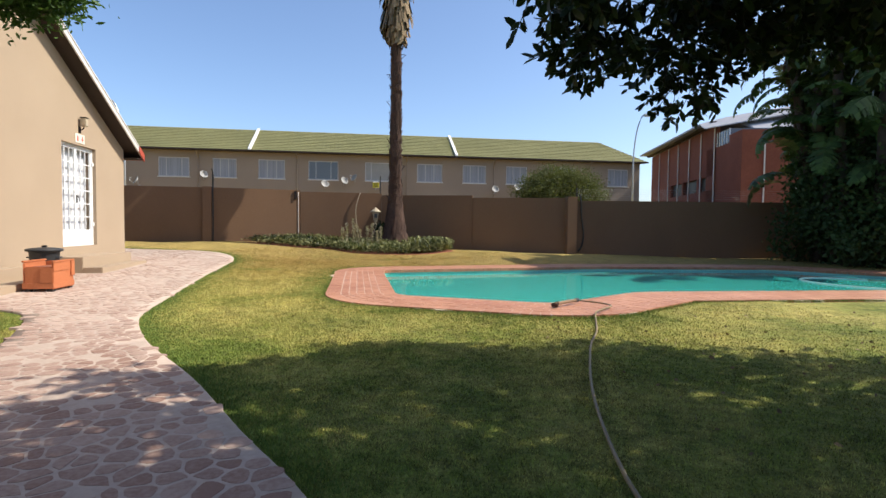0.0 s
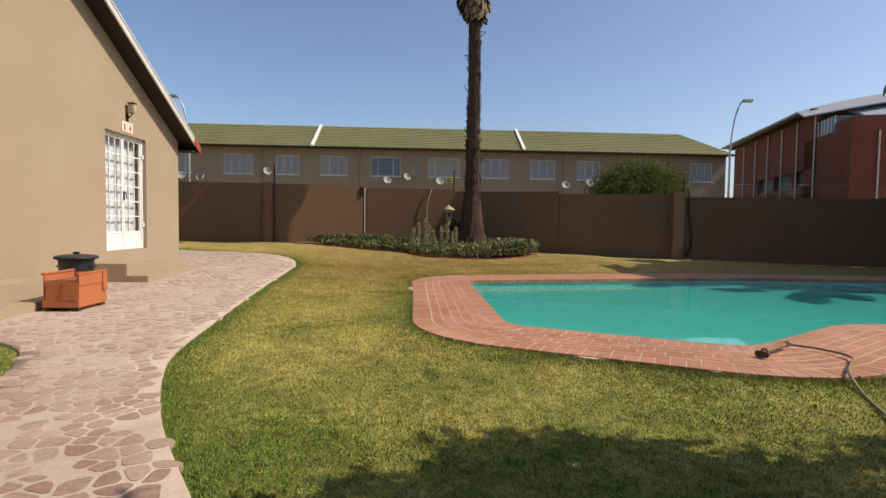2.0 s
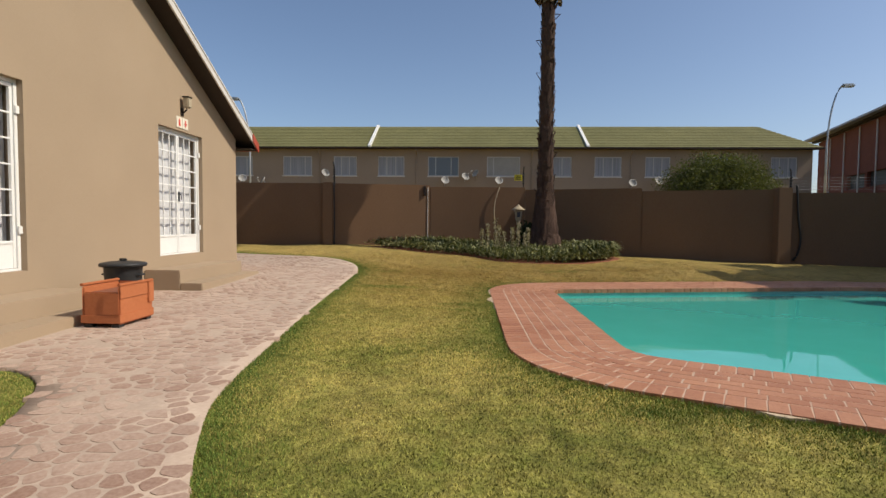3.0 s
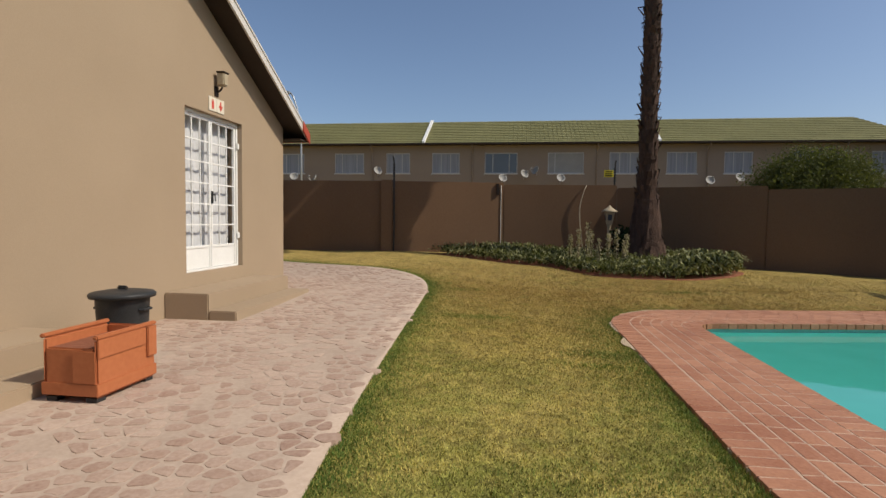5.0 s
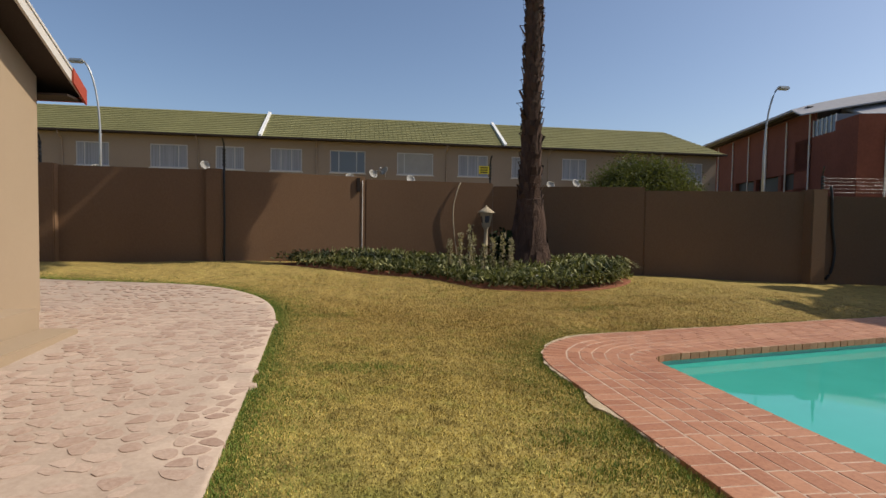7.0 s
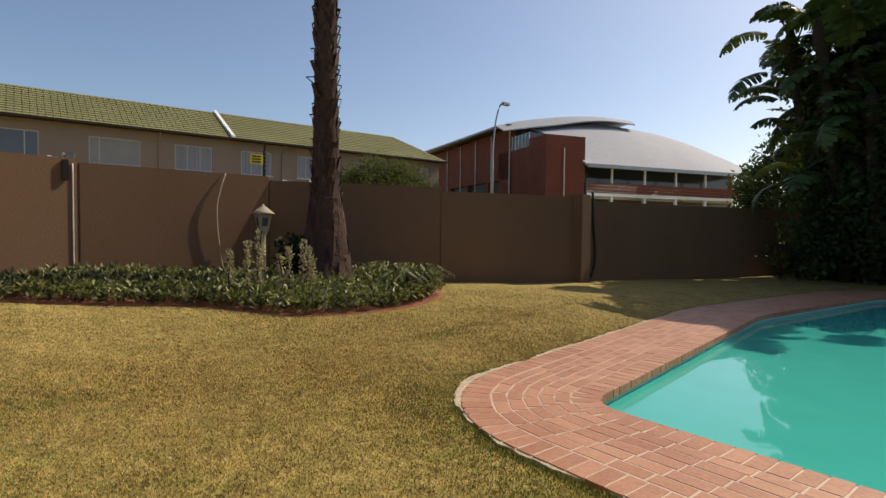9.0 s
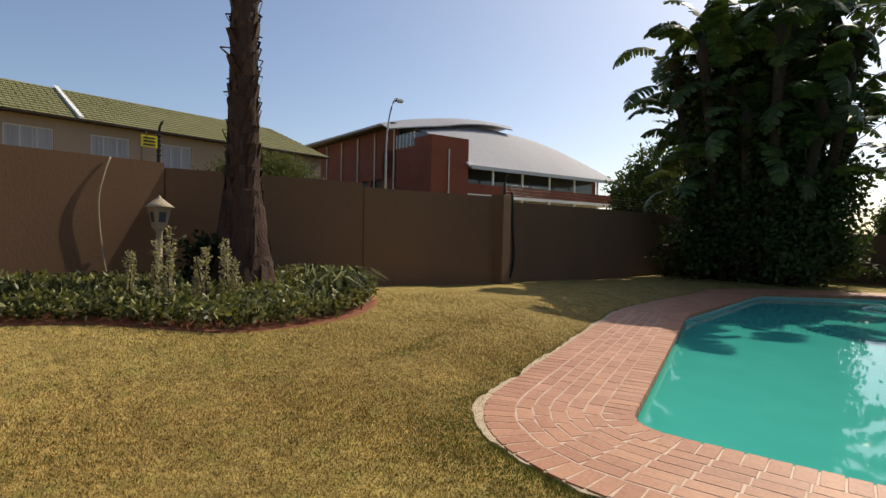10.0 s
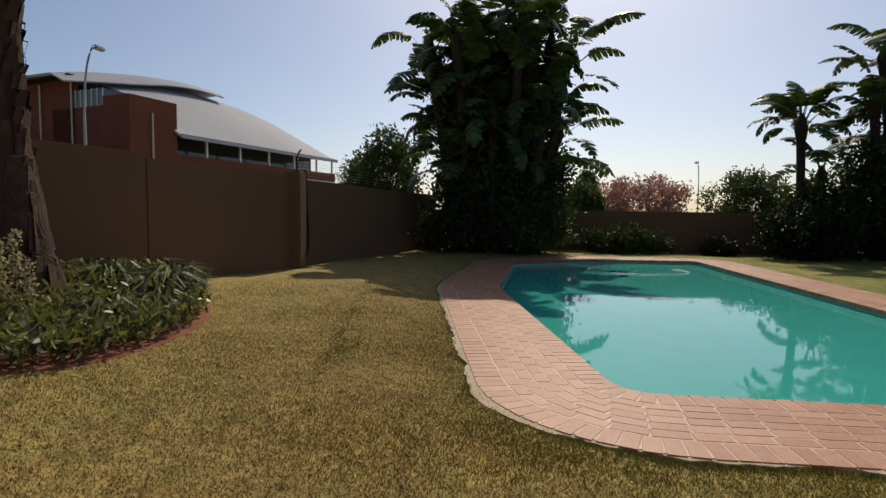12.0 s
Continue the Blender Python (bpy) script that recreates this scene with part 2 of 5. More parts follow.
def polys(name, verts, sides, mat, parent=None, label=""):
    """A mesh of many separate polygons with the same number of sides: verts is an array (count * sides, 3)."""
    count = len(verts) // sides
    me = bpy.data.meshes.new(name)
    me.vertices.add(count * sides)
    me.vertices.foreach_set("co", np.asarray(verts, dtype=np.float32).ravel())
    me.loops.add(count * sides)
    me.loops.foreach_set("vertex_index", np.arange(count * sides, dtype=np.int32))
    me.polygons.add(count)
    me.polygons.foreach_set("loop_start", np.arange(0, count * sides, sides, dtype=np.int32))
    me.polygons.foreach_set("loop_total", np.full(count, sides, dtype=np.int32))
    me.update(calc_edges=True)
    me.validate()
    me.materials.append(mat)
    ob = new(name, me)
    if parent is not None:
        ob.parent = parent
    if label:
        ob["label"] = label
    return ob


def thing(name, place, label, category, group="", kind="", rz=0):
    ob = new(name)
    ob.empty_display_size = 0.2
    ob.matrix_basis = pose(*place, 0, 0, rz)
    return tagged(ob, label, category, group, kind)


def box(bm, x0, x1, y0, y1, z0, z1, bevel=0.0, m=None):
    v = [bm.verts.new((x, y, z)) for z in (z0, z1) for y in (y0, y1) for x in (x0, x1)]
    if m is not None:
        for w in v:
            w.co = m @ w.co
    fs = [bm.faces.new([v[i] for i in q]) for q in ((0, 2, 3, 1), (4, 5, 7, 6), (0, 1, 5, 4), (2, 6, 7, 3), (0, 4, 6, 2), (1, 3, 7, 5))]
    if bevel:
        es = {e for f in fs for e in f.edges}
        bmesh.ops.bevel(bm, geom=list(es), offset=bevel, segments=2, affect="EDGES", clamp_overlap=True)
    return bm


def boxes(*rows, bevel=0.0):
    bm = bmesh.new()
    for r in rows:
        box(bm, *r, bevel=bevel)
    return bm


def lathe(profile, sides=20, wobble=0.0, bm=None, m=None):
    """A turned body from (radius, height) pairs."""
    bm = bm or bmesh.new()
    rings = []
    for r, z in profile:
        ring = []
        for i in range(sides):
            a = 2 * math.pi * i / sides
            k = 1 + wobble * (noise.noise(Vector((math.cos(a) * 2, math.sin(a) * 2, z * 3))))
            co = Vector((r * k * math.cos(a), r * k * math.sin(a), z))
            ring.append(bm.verts.new(m @ co if m is not None else co))
        rings.append(ring)
    for a, b in zip(rings, rings[1:]):
        for i in range(sides):
            bm.faces.new((a[i], a[(i + 1) % sides], b[(i + 1) % sides], b[i]))
    if profile[0][0] > 1e-4:
        bm.faces.new(rings[0][::-1])
    if profile[-1][0] > 1e-4:
        bm.faces.new(rings[-1])
    return bm


def tube(points, radius, sides=8, bm=None, radii=None):
    """A round rod or cable along points."""
    bm = bm or bmesh.new()
    pts = [Vector(p) for p in points]
    rings = []
    for i, p in enumerate(pts):
        d = (pts[min(i + 1, len(pts) - 1)] - pts[max(i - 1, 0)]).normalized()
        ref = Vector((0, 0, 1)) if abs(d.z) < 0.9 else Vector((1, 0, 0))
        u = d.cross(ref).normalized()
        w = d.cross(u)
        r = radii[i] if radii else radius
        rings.append([bm.verts.new(p + r * (math.cos(2 * math.pi * k / sides) * u + math.sin(2 * math.pi * k / sides) * w)) for k in range(sides)])
    for a, b in zip(rings, rings[1:]):
        for k in range(sides):
            bm.faces.new((a[k], a[(k + 1) % sides], b[(k + 1) % sides], b[k]))
    bm.faces.new(rings[0][::-1])
    bm.faces.new(rings[-1])
    return bm


def smooth_line(points, steps=8):
    """A Catmull-Rom curve through points."""
    p = [Vector(q) for q in points]
    p = [2 * p[0] - p[1], *p, 2 * p[-1] - p[-2]]
    out = []
    for a, b, c, d in zip(p, p[1:], p[2:], p[3:]):
        for i in range(steps):
            t = i / steps
            out.append(0.5 * (2 * b + (c - a) * t + (2 * a - 5 * b + 4 * c - d) * t * t + (3 * b - a - 3 * c + d) * t ** 3))
    return out + [p[-2]]


def inside(x, y, poly):
    """Which of the points lie inside a polygon."""
    x, y = np.asarray(x, float), np.asarray(y, float)
    hit = np.zeros(x.shape, bool)
    for (x0, y0), (x1, y1) in zip(poly, poly[1:] + poly[:1]):
        if y0 == y1:
            continue
        cross = ((y0 > y) != (y1 > y)) & (x < (x1 - x0) * (y - y0) / (y1 - y0) + x0)
        hit ^= cross
    return hit


def edge_distance(x, y, poly, closed=True):
    x, y = np.asarray(x, float), np.asarray(y, float)
    best = np.full(x.shape, 1e9)
    pairs = list(zip(poly, poly[1:] + poly[:1])) if closed else list(zip(poly, poly[1:]))
    for (x0, y0), (x1, y1) in pairs:
        dx, dy = x1 - x0, y1 - y0
        t = np.clip(((x - x0) * dx + (y - y0) * dy) / (dx * dx + dy * dy), 0, 1)
        best = np.minimum(best, np.hypot(x - x0 - t * dx, y - y0 - t * dy))
    return best


def wall_grid(name, a0, a1, z0, z1, openings, place, mat, parent=None, kind_label=None):
    """A wall with real openings: a runs along it, place(a, d, z) gives the point at depth d (0 front, 1 back)."""
    xs = sorted({a0, a1, *[v for o in openings for v in o[:2]]})
    zs = sorted({z0, z1, *[v for o in openings for v in o[2:]]})
    bm = bmesh.new()
    cache = {}

    def vert(a, d, z):
        k = (round(a, 4), d, round(z, 4))
        if k not in cache:
            cache[k] = bm.verts.new(place(a, d, z))
        return cache[k]

    def solid(i, j):
        if not (0 <= i < len(xs) - 1 and 0 <= j < len(zs) - 1):
            return False
        a, z = (xs[i] + xs[i + 1]) / 2, (zs[j] + zs[j + 1]) / 2
        return not any(o[0] < a < o[1] and o[2] < z < o[3] for o in openings)
    for i in range(len(xs) - 1):
        for j in range(len(zs) - 1):
            if not solid(i, j):
                continue
            p, q, r, s = xs[i], xs[i + 1], zs[j], zs[j + 1]
            bm.faces.new((vert(p, 0, r), vert(q, 0, r), vert(q, 0, s), vert(p, 0, s)))
            bm.faces.new((vert(p, 1, r), vert(p, 1, s), vert(q, 1, s), vert(q, 1, r)))
            for di, dj, e in ((-1, 0, ((p, r), (p, s))), (1, 0, ((q, s), (q, r))), (0, -1, ((q, r), (p, r))), (0, 1, ((p, s), (q, s)))):
                if not solid(i + di, j + dj):
                    (ea, ez), (fa, fz) = e
                    bm.faces.new((vert(ea, 0, ez), vert(fa, 0, fz), vert(fa, 1, fz), vert(ea, 1, ez)))
    bmesh.ops.recalc_face_normals(bm, faces=bm.faces)
    return part(name, bm, mat, parent)


def leaves(rng, centres, length, width, up=0.3, fold=0.15, droop=None):
    """Corner points of many six-sided leaves round the given places, turned at random."""
    c = np.asarray(centres, float)
    k = len(c)
    d = rng.normal(size=(k, 3))
    d[:, 2] += up
    if droop is not None:
        d += droop
    d /= np.linalg.norm(d, axis=1)[:, None] + 1e-9
    s = np.cross(d, rng.normal(size=(k, 3)))
    s /= np.linalg.norm(s, axis=1)[:, None] + 1e-9
    nrm = np.cross(d, s)
    sz = rng.uniform(0.65, 1.25, size=(k, 1))
    L, W = length * sz, width * sz
    f = fold * W
    pts = [c, c + 0.35 * L * d + 0.5 * W * s + f * nrm, c + 0.75 * L * d + 0.38 * W * s + f * nrm, c + L * d,
           c + 0.75 * L * d - 0.38 * W * s + f * nrm, c + 0.35 * L * d - 0.5 * W * s + f * nrm]
    return np.stack(pts, axis=1).reshape(-1, 3)


def clumps(rng, centre, radii, count, per, spread, floor=-1.0):
    """Leaf places in uneven clumps through an ellipsoid, denser to its skin."""
    d = rng.normal(size=(count, 3))
    d /= np.linalg.norm(d, axis=1)[:, None]
    d[:, 2] = np.where(d[:, 2] < floor, -d[:, 2], d[:, 2])
    r = rng.uniform(0.25, 1.0, size=(count, 1)) ** 0.45 * rng.uniform(0.8, 1.12, size=(count, 1))
    cc = np.array(centre) + d * r * np.array(radii)
    pts = np.repeat(cc, per, axis=0) + rng.normal(size=(count * per, 3)) * spread
    return cc, pts


# ---- ground ----
LEVELS = [(0, -2, 0.12), (0, 5, 0.17), (2, 5, 0.17), (-2.8, 6, 0.18), (-3.6, 7, 0.20), (0.2, 7, 0.22), (-4.6, 9, 0.27), (-1.8, 6.9, 0.22),
          (-4, 13.5, 0.36), (-2.1, 12.3, 0.33), (-0.6, 11, 0.28), (-0.8, 14.4, 0.34), (1.9, 16, 0.37), (-5.8, 12, 0.30), (-5.87, 14.7, 0.42),
          (-5, 17, 0.52), (-5, 19.2, 0.78), (-8, 19.2, 0.75), (-2, 19.8, 0.80), (1, 16.5, 0.46), (3.2, 17.8, 0.50), (-1.2, 17.6, 0.58), (1.3, 18.4, 0.62),
          (7.4, 17.6, 0.43), (13, 16, 0.33), (8, 15.5, 0.34), (8, 6.5, 0.24), (14.5, 9, 0.28), (17, 5, 0.25), (17, 12, 0.3), (8, 0, 0.18), (-6, 3, 0.18)]
POOL_Z = 0.29


def ground_z(x, y):
    x, y = np.asarray(x, float), np.asarray(y, float)
    num, den = np.zeros(x.shape), np.zeros(x.shape)
    for a, b, z in LEVELS:
        w = 1 / ((x - a) ** 2 + (y - b) ** 2 + 1.8) ** 2
        num, den = num + w * z, den + w
    g = num / den
    far = np.clip((np.hypot(x - 3, y - 9) - 18) / 20, 0, 1)
    return g * (1 - far) + 0.6 * far


def gz(x, y):
    return float(ground_z(np.array([x]), np.array([y]))[0])


POOL = [(0.58, 12.60), (0.60, 7.98), (2.72, 6.90), (4.55, 8.10), (13.05, 7.95), (12.85, 11.0), (11.4, 13.25), (6.35, 13.63)]


def rounded(poly, radius):
    """The polygon with each corner turned into a short arc."""
    out, k = [], len(poly)
    for i in range(k):
        p0, p1, p2 = (Vector(poly[j % k]) for j in (i - 1, i, i + 1))
        a, b = (p0 - p1).normalized() * radius, (p2 - p1).normalized() * radius
        for s in range(6):
            t = s / 5
            q = p1 + a * (1 - t) ** 2 + b * t ** 2
            out.append((q.x, q.y))
    return out


POOL = rounded(POOL, 0.32)


def offset_line(poly, d, arc=0.35):
    """The outline at distance d outside a polygon that runs anticlockwise, rounded at outer corners."""
    out = []
    k = len(poly)
    for i in range(k):
        p0, p1, p2 = (Vector(poly[j % k]) for j in (i - 1, i, i + 1))
        e1, e2 = (p1 - p0).normalized(), (p2 - p1).normalized()
        n1, n2 = Vector((e1.y, -e1.x)), Vector((e2.y, -e2.x))
        cross = e1.x * e2.y - e1.y * e2.x
        if cross >= 0:
            a0, a1 = math.atan2(n1.y, n1.x), math.atan2(n2.y, n2.x)
            while a1 < a0:
                a1 += 2 * math.pi
            steps = max(1, int((a1 - a0) / arc * 2))
            for s in range(steps + 1):
                a = a0 + (a1 - a0) * s / steps
                out.append((p1.x + d * math.cos(a), p1.y + d * math.sin(a)))
        else:
            b = (n1 + n2).normalized()
            out.append((p1.x + b.x * d / b.dot(n1), p1.y + b.y * d / b.dot(n1)))
    return out


COPING = 1.07
pool_out, pool_sink = offset_line(POOL, COPING), offset_line(POOL, 0.55)


def axis(lo, hi, step, reach):
    core = list(np.arange(lo, hi + step / 2, step))
    out, s = [], step
    v = hi
    while v < reach:
        s *= 1.35
        v += s
        out.append(v)
    low, s, v = [], step, lo
    while v > -reach:
        s *= 1.35
        v -= s
        low.append(v)
    return np.array(low[::-1] + core + out)


gx, gy = axis(-8, 18, 0.2, 900), axis(-4, 22, 0.2, 900)
GX, GY = np.meshgrid(gx, gy)
GZ = ground_z(GX, GY)
near_pool = np.clip(edge_distance(GX, GY, pool_out) / 1.2, 0, 1)
within = inside(GX, GY, pool_out)
GZ = np.where(within, POOL_Z - 0.05, GZ * near_pool + (POOL_Z - 0.024) * (1 - near_pool))
bumps = np.array([[noise.noise(Vector((a * 0.9, b * 0.9, 0))) for a in gx] for b in gy])
GZ = GZ + np.where(within, 0, bumps * 0.005)
GZ = np.where(inside(GX, GY, pool_sink), -2.4, GZ)
W_ = len(gx)
gf = [(j * W_ + i, j * W_ + i + 1, (j + 1) * W_ + i + 1, (j + 1) * W_ + i) for j in range(len(gy) - 1) for i in range(W_ - 1)]
ground = raw("ground", np.stack([GX.ravel(), GY.ravel(), GZ.ravel()], 1), gf, GRASS, smooth=True)
tagged(ground, "mown lawn, part green and part dry straw yellow", "lawn", kind="structure")


def lawn_z(x, y):
    """Height of the lawn, with the pull down to the pool's edging."""
    x, y = np.asarray(x, float), np.asarray(y, float)
    k = np.clip(edge_distance(x, y, pool_out) / 1.2, 0, 1)
    return ground_z(x, y) * k + (POOL_Z - 0.024) * (1 - k)


# ---- garden path ----
RIGHT_EDGE = smooth_line([(1.6, -3.5, 0), (0.9, -0.8, 0), (0.3, 1.0, 0), (-0.16, 2.11, 0), (-0.56, 2.85, 0), (-1.15, 3.99, 0), (-1.89, 5.21, 0), (-2.38, 6.3, 0), (-2.57, 7.0, 0),
                          (-2.70, 8.1, 0), (-2.83, 9.7, 0), (-2.95, 11.6, 0), (-3.08, 13.4, 0), (-3.2, 14.6, 0), (-3.5, 15.5, 0), (-4.1, 16.2, 0), (-4.9, 16.7, 0), (-6.0, 16.95, 0), (-7.4, 17.0, 0)], 5)
LEFT_EDGE = smooth_line([(-1.5, -3.5, 0), (-1.9, 0, 0), (-2.5, 3.0, 0), (-3.1, 5.1, 0), (-3.46, 6.08, 0), (-3.66, 6.52, 0), (-3.93, 6.95, 0), (-4.25, 7.2, 0), (-4.7, 7.33, 0), (-5.9, 7.4, 0)], 5)
path_poly = [(p.x, p.y) for p in RIGHT_EDGE] + [(-7.4, 14.8), (-5.9, 14.8)] + [(p.x, p.y) for p in LEFT_EDGE[::-1]]


def path_z(x, y):
    return ground_z(x, y) + 0.03


def flat_mesh(name, poly, z_of, step, mat, skirt=0.12):
    """A sheet over a polygon that follows the ground, with a skirt down at its edge."""
    bm = bmesh.new()
    vs = [bm.verts.new((x, y, 0)) for x, y in poly]
    face = bm.faces.new(vs)
    bm.normal_update()
    if face.normal.z < 0:
        face.normal_flip()
    bmesh.ops.triangulate(bm, faces=[face])
    xs, ys = [p[0] for p in poly], [p[1] for p in poly]
    for v in np.arange(min(xs), max(xs), step):
        bmesh.ops.bisect_plane(bm, geom=bm.verts[:] + bm.edges[:] + bm.faces[:], plane_co=(v, 0, 0), plane_no=(1, 0, 0))
    for v in np.arange(min(ys), max(ys), step):
        bmesh.ops.bisect_plane(bm, geom=bm.verts[:] + bm.edges[:] + bm.faces[:], plane_co=(0, v, 0), plane_no=(0, 1, 0))
    edge = [e for e in bm.edges if e.is_boundary]
    ext = bmesh.ops.extrude_edge_only(bm, edges=edge)
    down = {v for v in ext["geom"] if isinstance(v, bmesh.types.BMVert)}
    co = np.array([v.co[:2] for v in bm.verts])
    z = z_of(co[:, 0], co[:, 1])
    for v, h in zip(bm.verts, z):
        v.co.z = h - (skirt if v in down else 0)
    bmesh.ops.recalc_face_normals(bm, faces=bm.faces)
    return part(name, bm, mat, smooth=True)


garden_path = flat_mesh("garden_path", path_poly, path_z, 0.5, SAND)
tagged(garden_path, "garden path of irregular worn stones bedded in pale sandy mortar", "path", kind="structure")

# ---- pool ----
def ring(inner, outer, z_in, z_out):
    """Quads between two outlines of different counts, joined by nearest places along them."""
    bm = bmesh.new()
    a = [bm.verts.new((*p, z_in)) for p in inner]
    b = [bm.verts.new((*p, z_out)) for p in outer]
    return bm, a, b


def bridge(bm, a, b):
    i = j = 0
    start = min(range(len(b)), key=lambda k: (b[k].co - a[0].co).length)
    b = b[start:] + b[:start]
    while i < len(a) or j < len(b):
        p, q = a[i % len(a)], b[j % len(b)]
        p2, q2 = a[(i + 1) % len(a)], b[(j + 1) % len(b)]
        if j >= len(b) or (i < len(a) and (p2.co - q.co).length <= (q2.co - p.co).length):
            bm.faces.new((p, p2, q))
            i += 1
        else:
            bm.faces.new((p, q2, q))
            j += 1


def dense(poly, step=0.3):
    out = []
    for p, q in zip(poly, poly[1:] + poly[:1]):
        k = max(1, int(math.hypot(q[0] - p[0], q[1] - p[1]) / step))
        out += [(p[0] + (q[0] - p[0]) * i / k, p[1] + (q[1] - p[1]) * i / k) for i in range(k)]
    return out


pool_in = dense(offset_line(POOL, 0.02, 0.6))
pool_rim = dense(offset_line(POOL, COPING - 0.02))
bm = bmesh.new()
top_in = [bm.verts.new((*p, POOL_Z - 0.0022)) for p in pool_in]
top_out = [bm.verts.new((*p, POOL_Z - 0.0022)) for p in pool_rim]
bridge(bm, top_in, top_out)
low_out = [bm.verts.new((*p, POOL_Z - 0.16)) for p in pool_rim]
for i in range(len(top_out)):
    j = (i + 1) % len(top_out)
    bm.faces.new((top_out[i], top_out[j], low_out[j], low_out[i]))
bmesh.ops.recalc_face_normals(bm, faces=bm.faces)
pool_paving = tagged(part("pool_paving", bm, MORTAR), "red clay brick paving with pale mortar joints round the pool", "paving", kind="structure")
bm = bmesh.new()
edge_in, edge_out = dense(offset_line(POOL, COPING - 0.03), 0.035), []
for i, (px, py) in enumerate(edge_in):
    qx, qy = edge_in[(i + 1) % len(edge_in)]
    ln = math.hypot(qx - px, qy - py) or 1
    bare = min(1.0, max(0.0, (py - 9.6) / 1.6)) if px < 6 else 0.6
    w = 0.012 + bare * (0.022 + 0.05 * min(1.0, max(0.0, (py - 12.2) / 1.5))) + (0.02 + 0.035 * bare) * noise.noise(Vector((px * 1.3, py * 1.3, 0))) + 0.03 * noise.noise(Vector((px * 6, py * 6, 5))) + 0.02 * noise.noise(Vector((px * 19, py * 19, 8)))
    w += 0.11 * math.exp(-((px + 0.45) ** 2 + (py - 11.35) ** 2) / 0.05) + 0.10 * math.exp(-((px - 0.9) ** 2 + (py - 6.3) ** 2) / 0.08)
    w = max(w, 0.004)
    edge_out.append((px + (qy - py) / ln * w, py - (qx - px) / ln * w))
a = [bm.verts.new((*p, POOL_Z - 0.005)) for p in edge_in]
b = [bm.verts.new((*p, POOL_Z - 0.009)) for p in edge_out]
c = [bm.verts.new((*p, POOL_Z - 0.08)) for p in edge_out]
for i in range(len(a)):
    j = (i + 1) % len(a)
    bm.faces.new((a[i], b[i], b[j], a[j]))
    bm.faces.new((b[i], c[i], c[j], b[j]))
part("cement_edge", bm, HAUNCH, pool_paving, "ragged pale cement haunching along the bricks")
bm = bmesh.new()
rim = [bm.verts.new((*p, POOL_Z - 0.03)) for p in pool_in]
foot = [bm.verts.new((*p, -1.3)) for p in pool_in]
for i in range(len(rim)):
    j = (i + 1) % len(rim)
    bm.faces.new((rim[i], rim[j], foot[j], foot[i]))
bm.faces.new(foot)
pool_basin = tagged(part("pool_basin", bm, POOLPAINT), "pale turquoise lined swimming pool basin", "pool", kind="structure")
bm = bmesh.new()
bm.faces.new([bm.verts.new((*p, POOL_Z - 0.115)) for p in pool_in])
water = tagged(part("water", bm, WATER), "still milky turquoise swimming pool water", "water", kind="structure")


# ---- boundary walls ----
def wall_run(name, p, q, top, low, thick=0.22, label="brown plastered garden boundary wall"):
    """A straight plastered wall with a slightly proud rounded coping."""
    p, q = Vector((*p, 0)), Vector((*q, 0))
    d = (q - p)
    m = Matrix.Translation(p) @ Matrix.Rotation(math.atan2(d.y, d.x), 4, "Z")
    bm = bmesh.new()
    box(bm, 0, d.length, 0, thick, low, top, m=m, bevel=0.018)
    return tagged(part(name, bm, WALLPAINT), label, "boundary wall", kind="structure")


WALL_PTS = [(-16.0, 18.7), (-5.05, 19.15), (-2.05, 19.75), (0.85, 19.85), (4.05, 18.85), (7.45, 17.85), (17.2, 16.2)]
WALL_TOPS = [2.58, 2.58, 2.53, 2.46, 2.38, 2.29]
for i, top in enumerate(WALL_TOPS):
    wall_run(f"wall_north_{i + 1}", WALL_PTS[i], WALL_PTS[i + 1], top, 0.0)
wall_run("wall_east", (17.0, 16.4), (17.0, -14.0), 1.75, 0.0)
wall_run("wall_south", (17.0, -14.0), (-16.0, -14.0), 2.2, 0.0)
wall_run("wall_west", (-16.0, -14.0), (-16.0, 18.8), 2.3, 0.0)
for i, (px, py, top, wdt) in enumerate([(7.36, 17.76, 2.42, 0.36), (-5.05, 19.1, 2.60, 0.30), (-8.0, 18.95, 2.60, 0.3)]):
    bm = boxes((px - wdt / 2, px + wdt / 2, py - 0.06, py + 0.28, 0.0, top), bevel=0.02)
    tagged(part(f"wall_pier_{i + 1}", bm, WALLPAINT), "plastered pier of the boundary wall", "wall pier", kind="structure")

# ---- house with the gable wall ----
HX, H_LOW, H_CORNER, H_APEX = -5.87, 0.0, 14.68, 8.0
SLOPE = 0.522
EAVE_Z = 3.17
DOORS = [(7.72, 9.16, 0.83, 2.98), (11.80, 13.22, 0.83, 2.98)]
house = thing("house", (-9.5, 8.0, 0.0), "single-storey tan plastered house with a gable end and security-gated doors", "house", kind="structure")
inv = house.matrix_basis.inverted()


def on_house(ob):
    ob.parent = house
    ob.matrix_parent_inverse = inv
    return ob


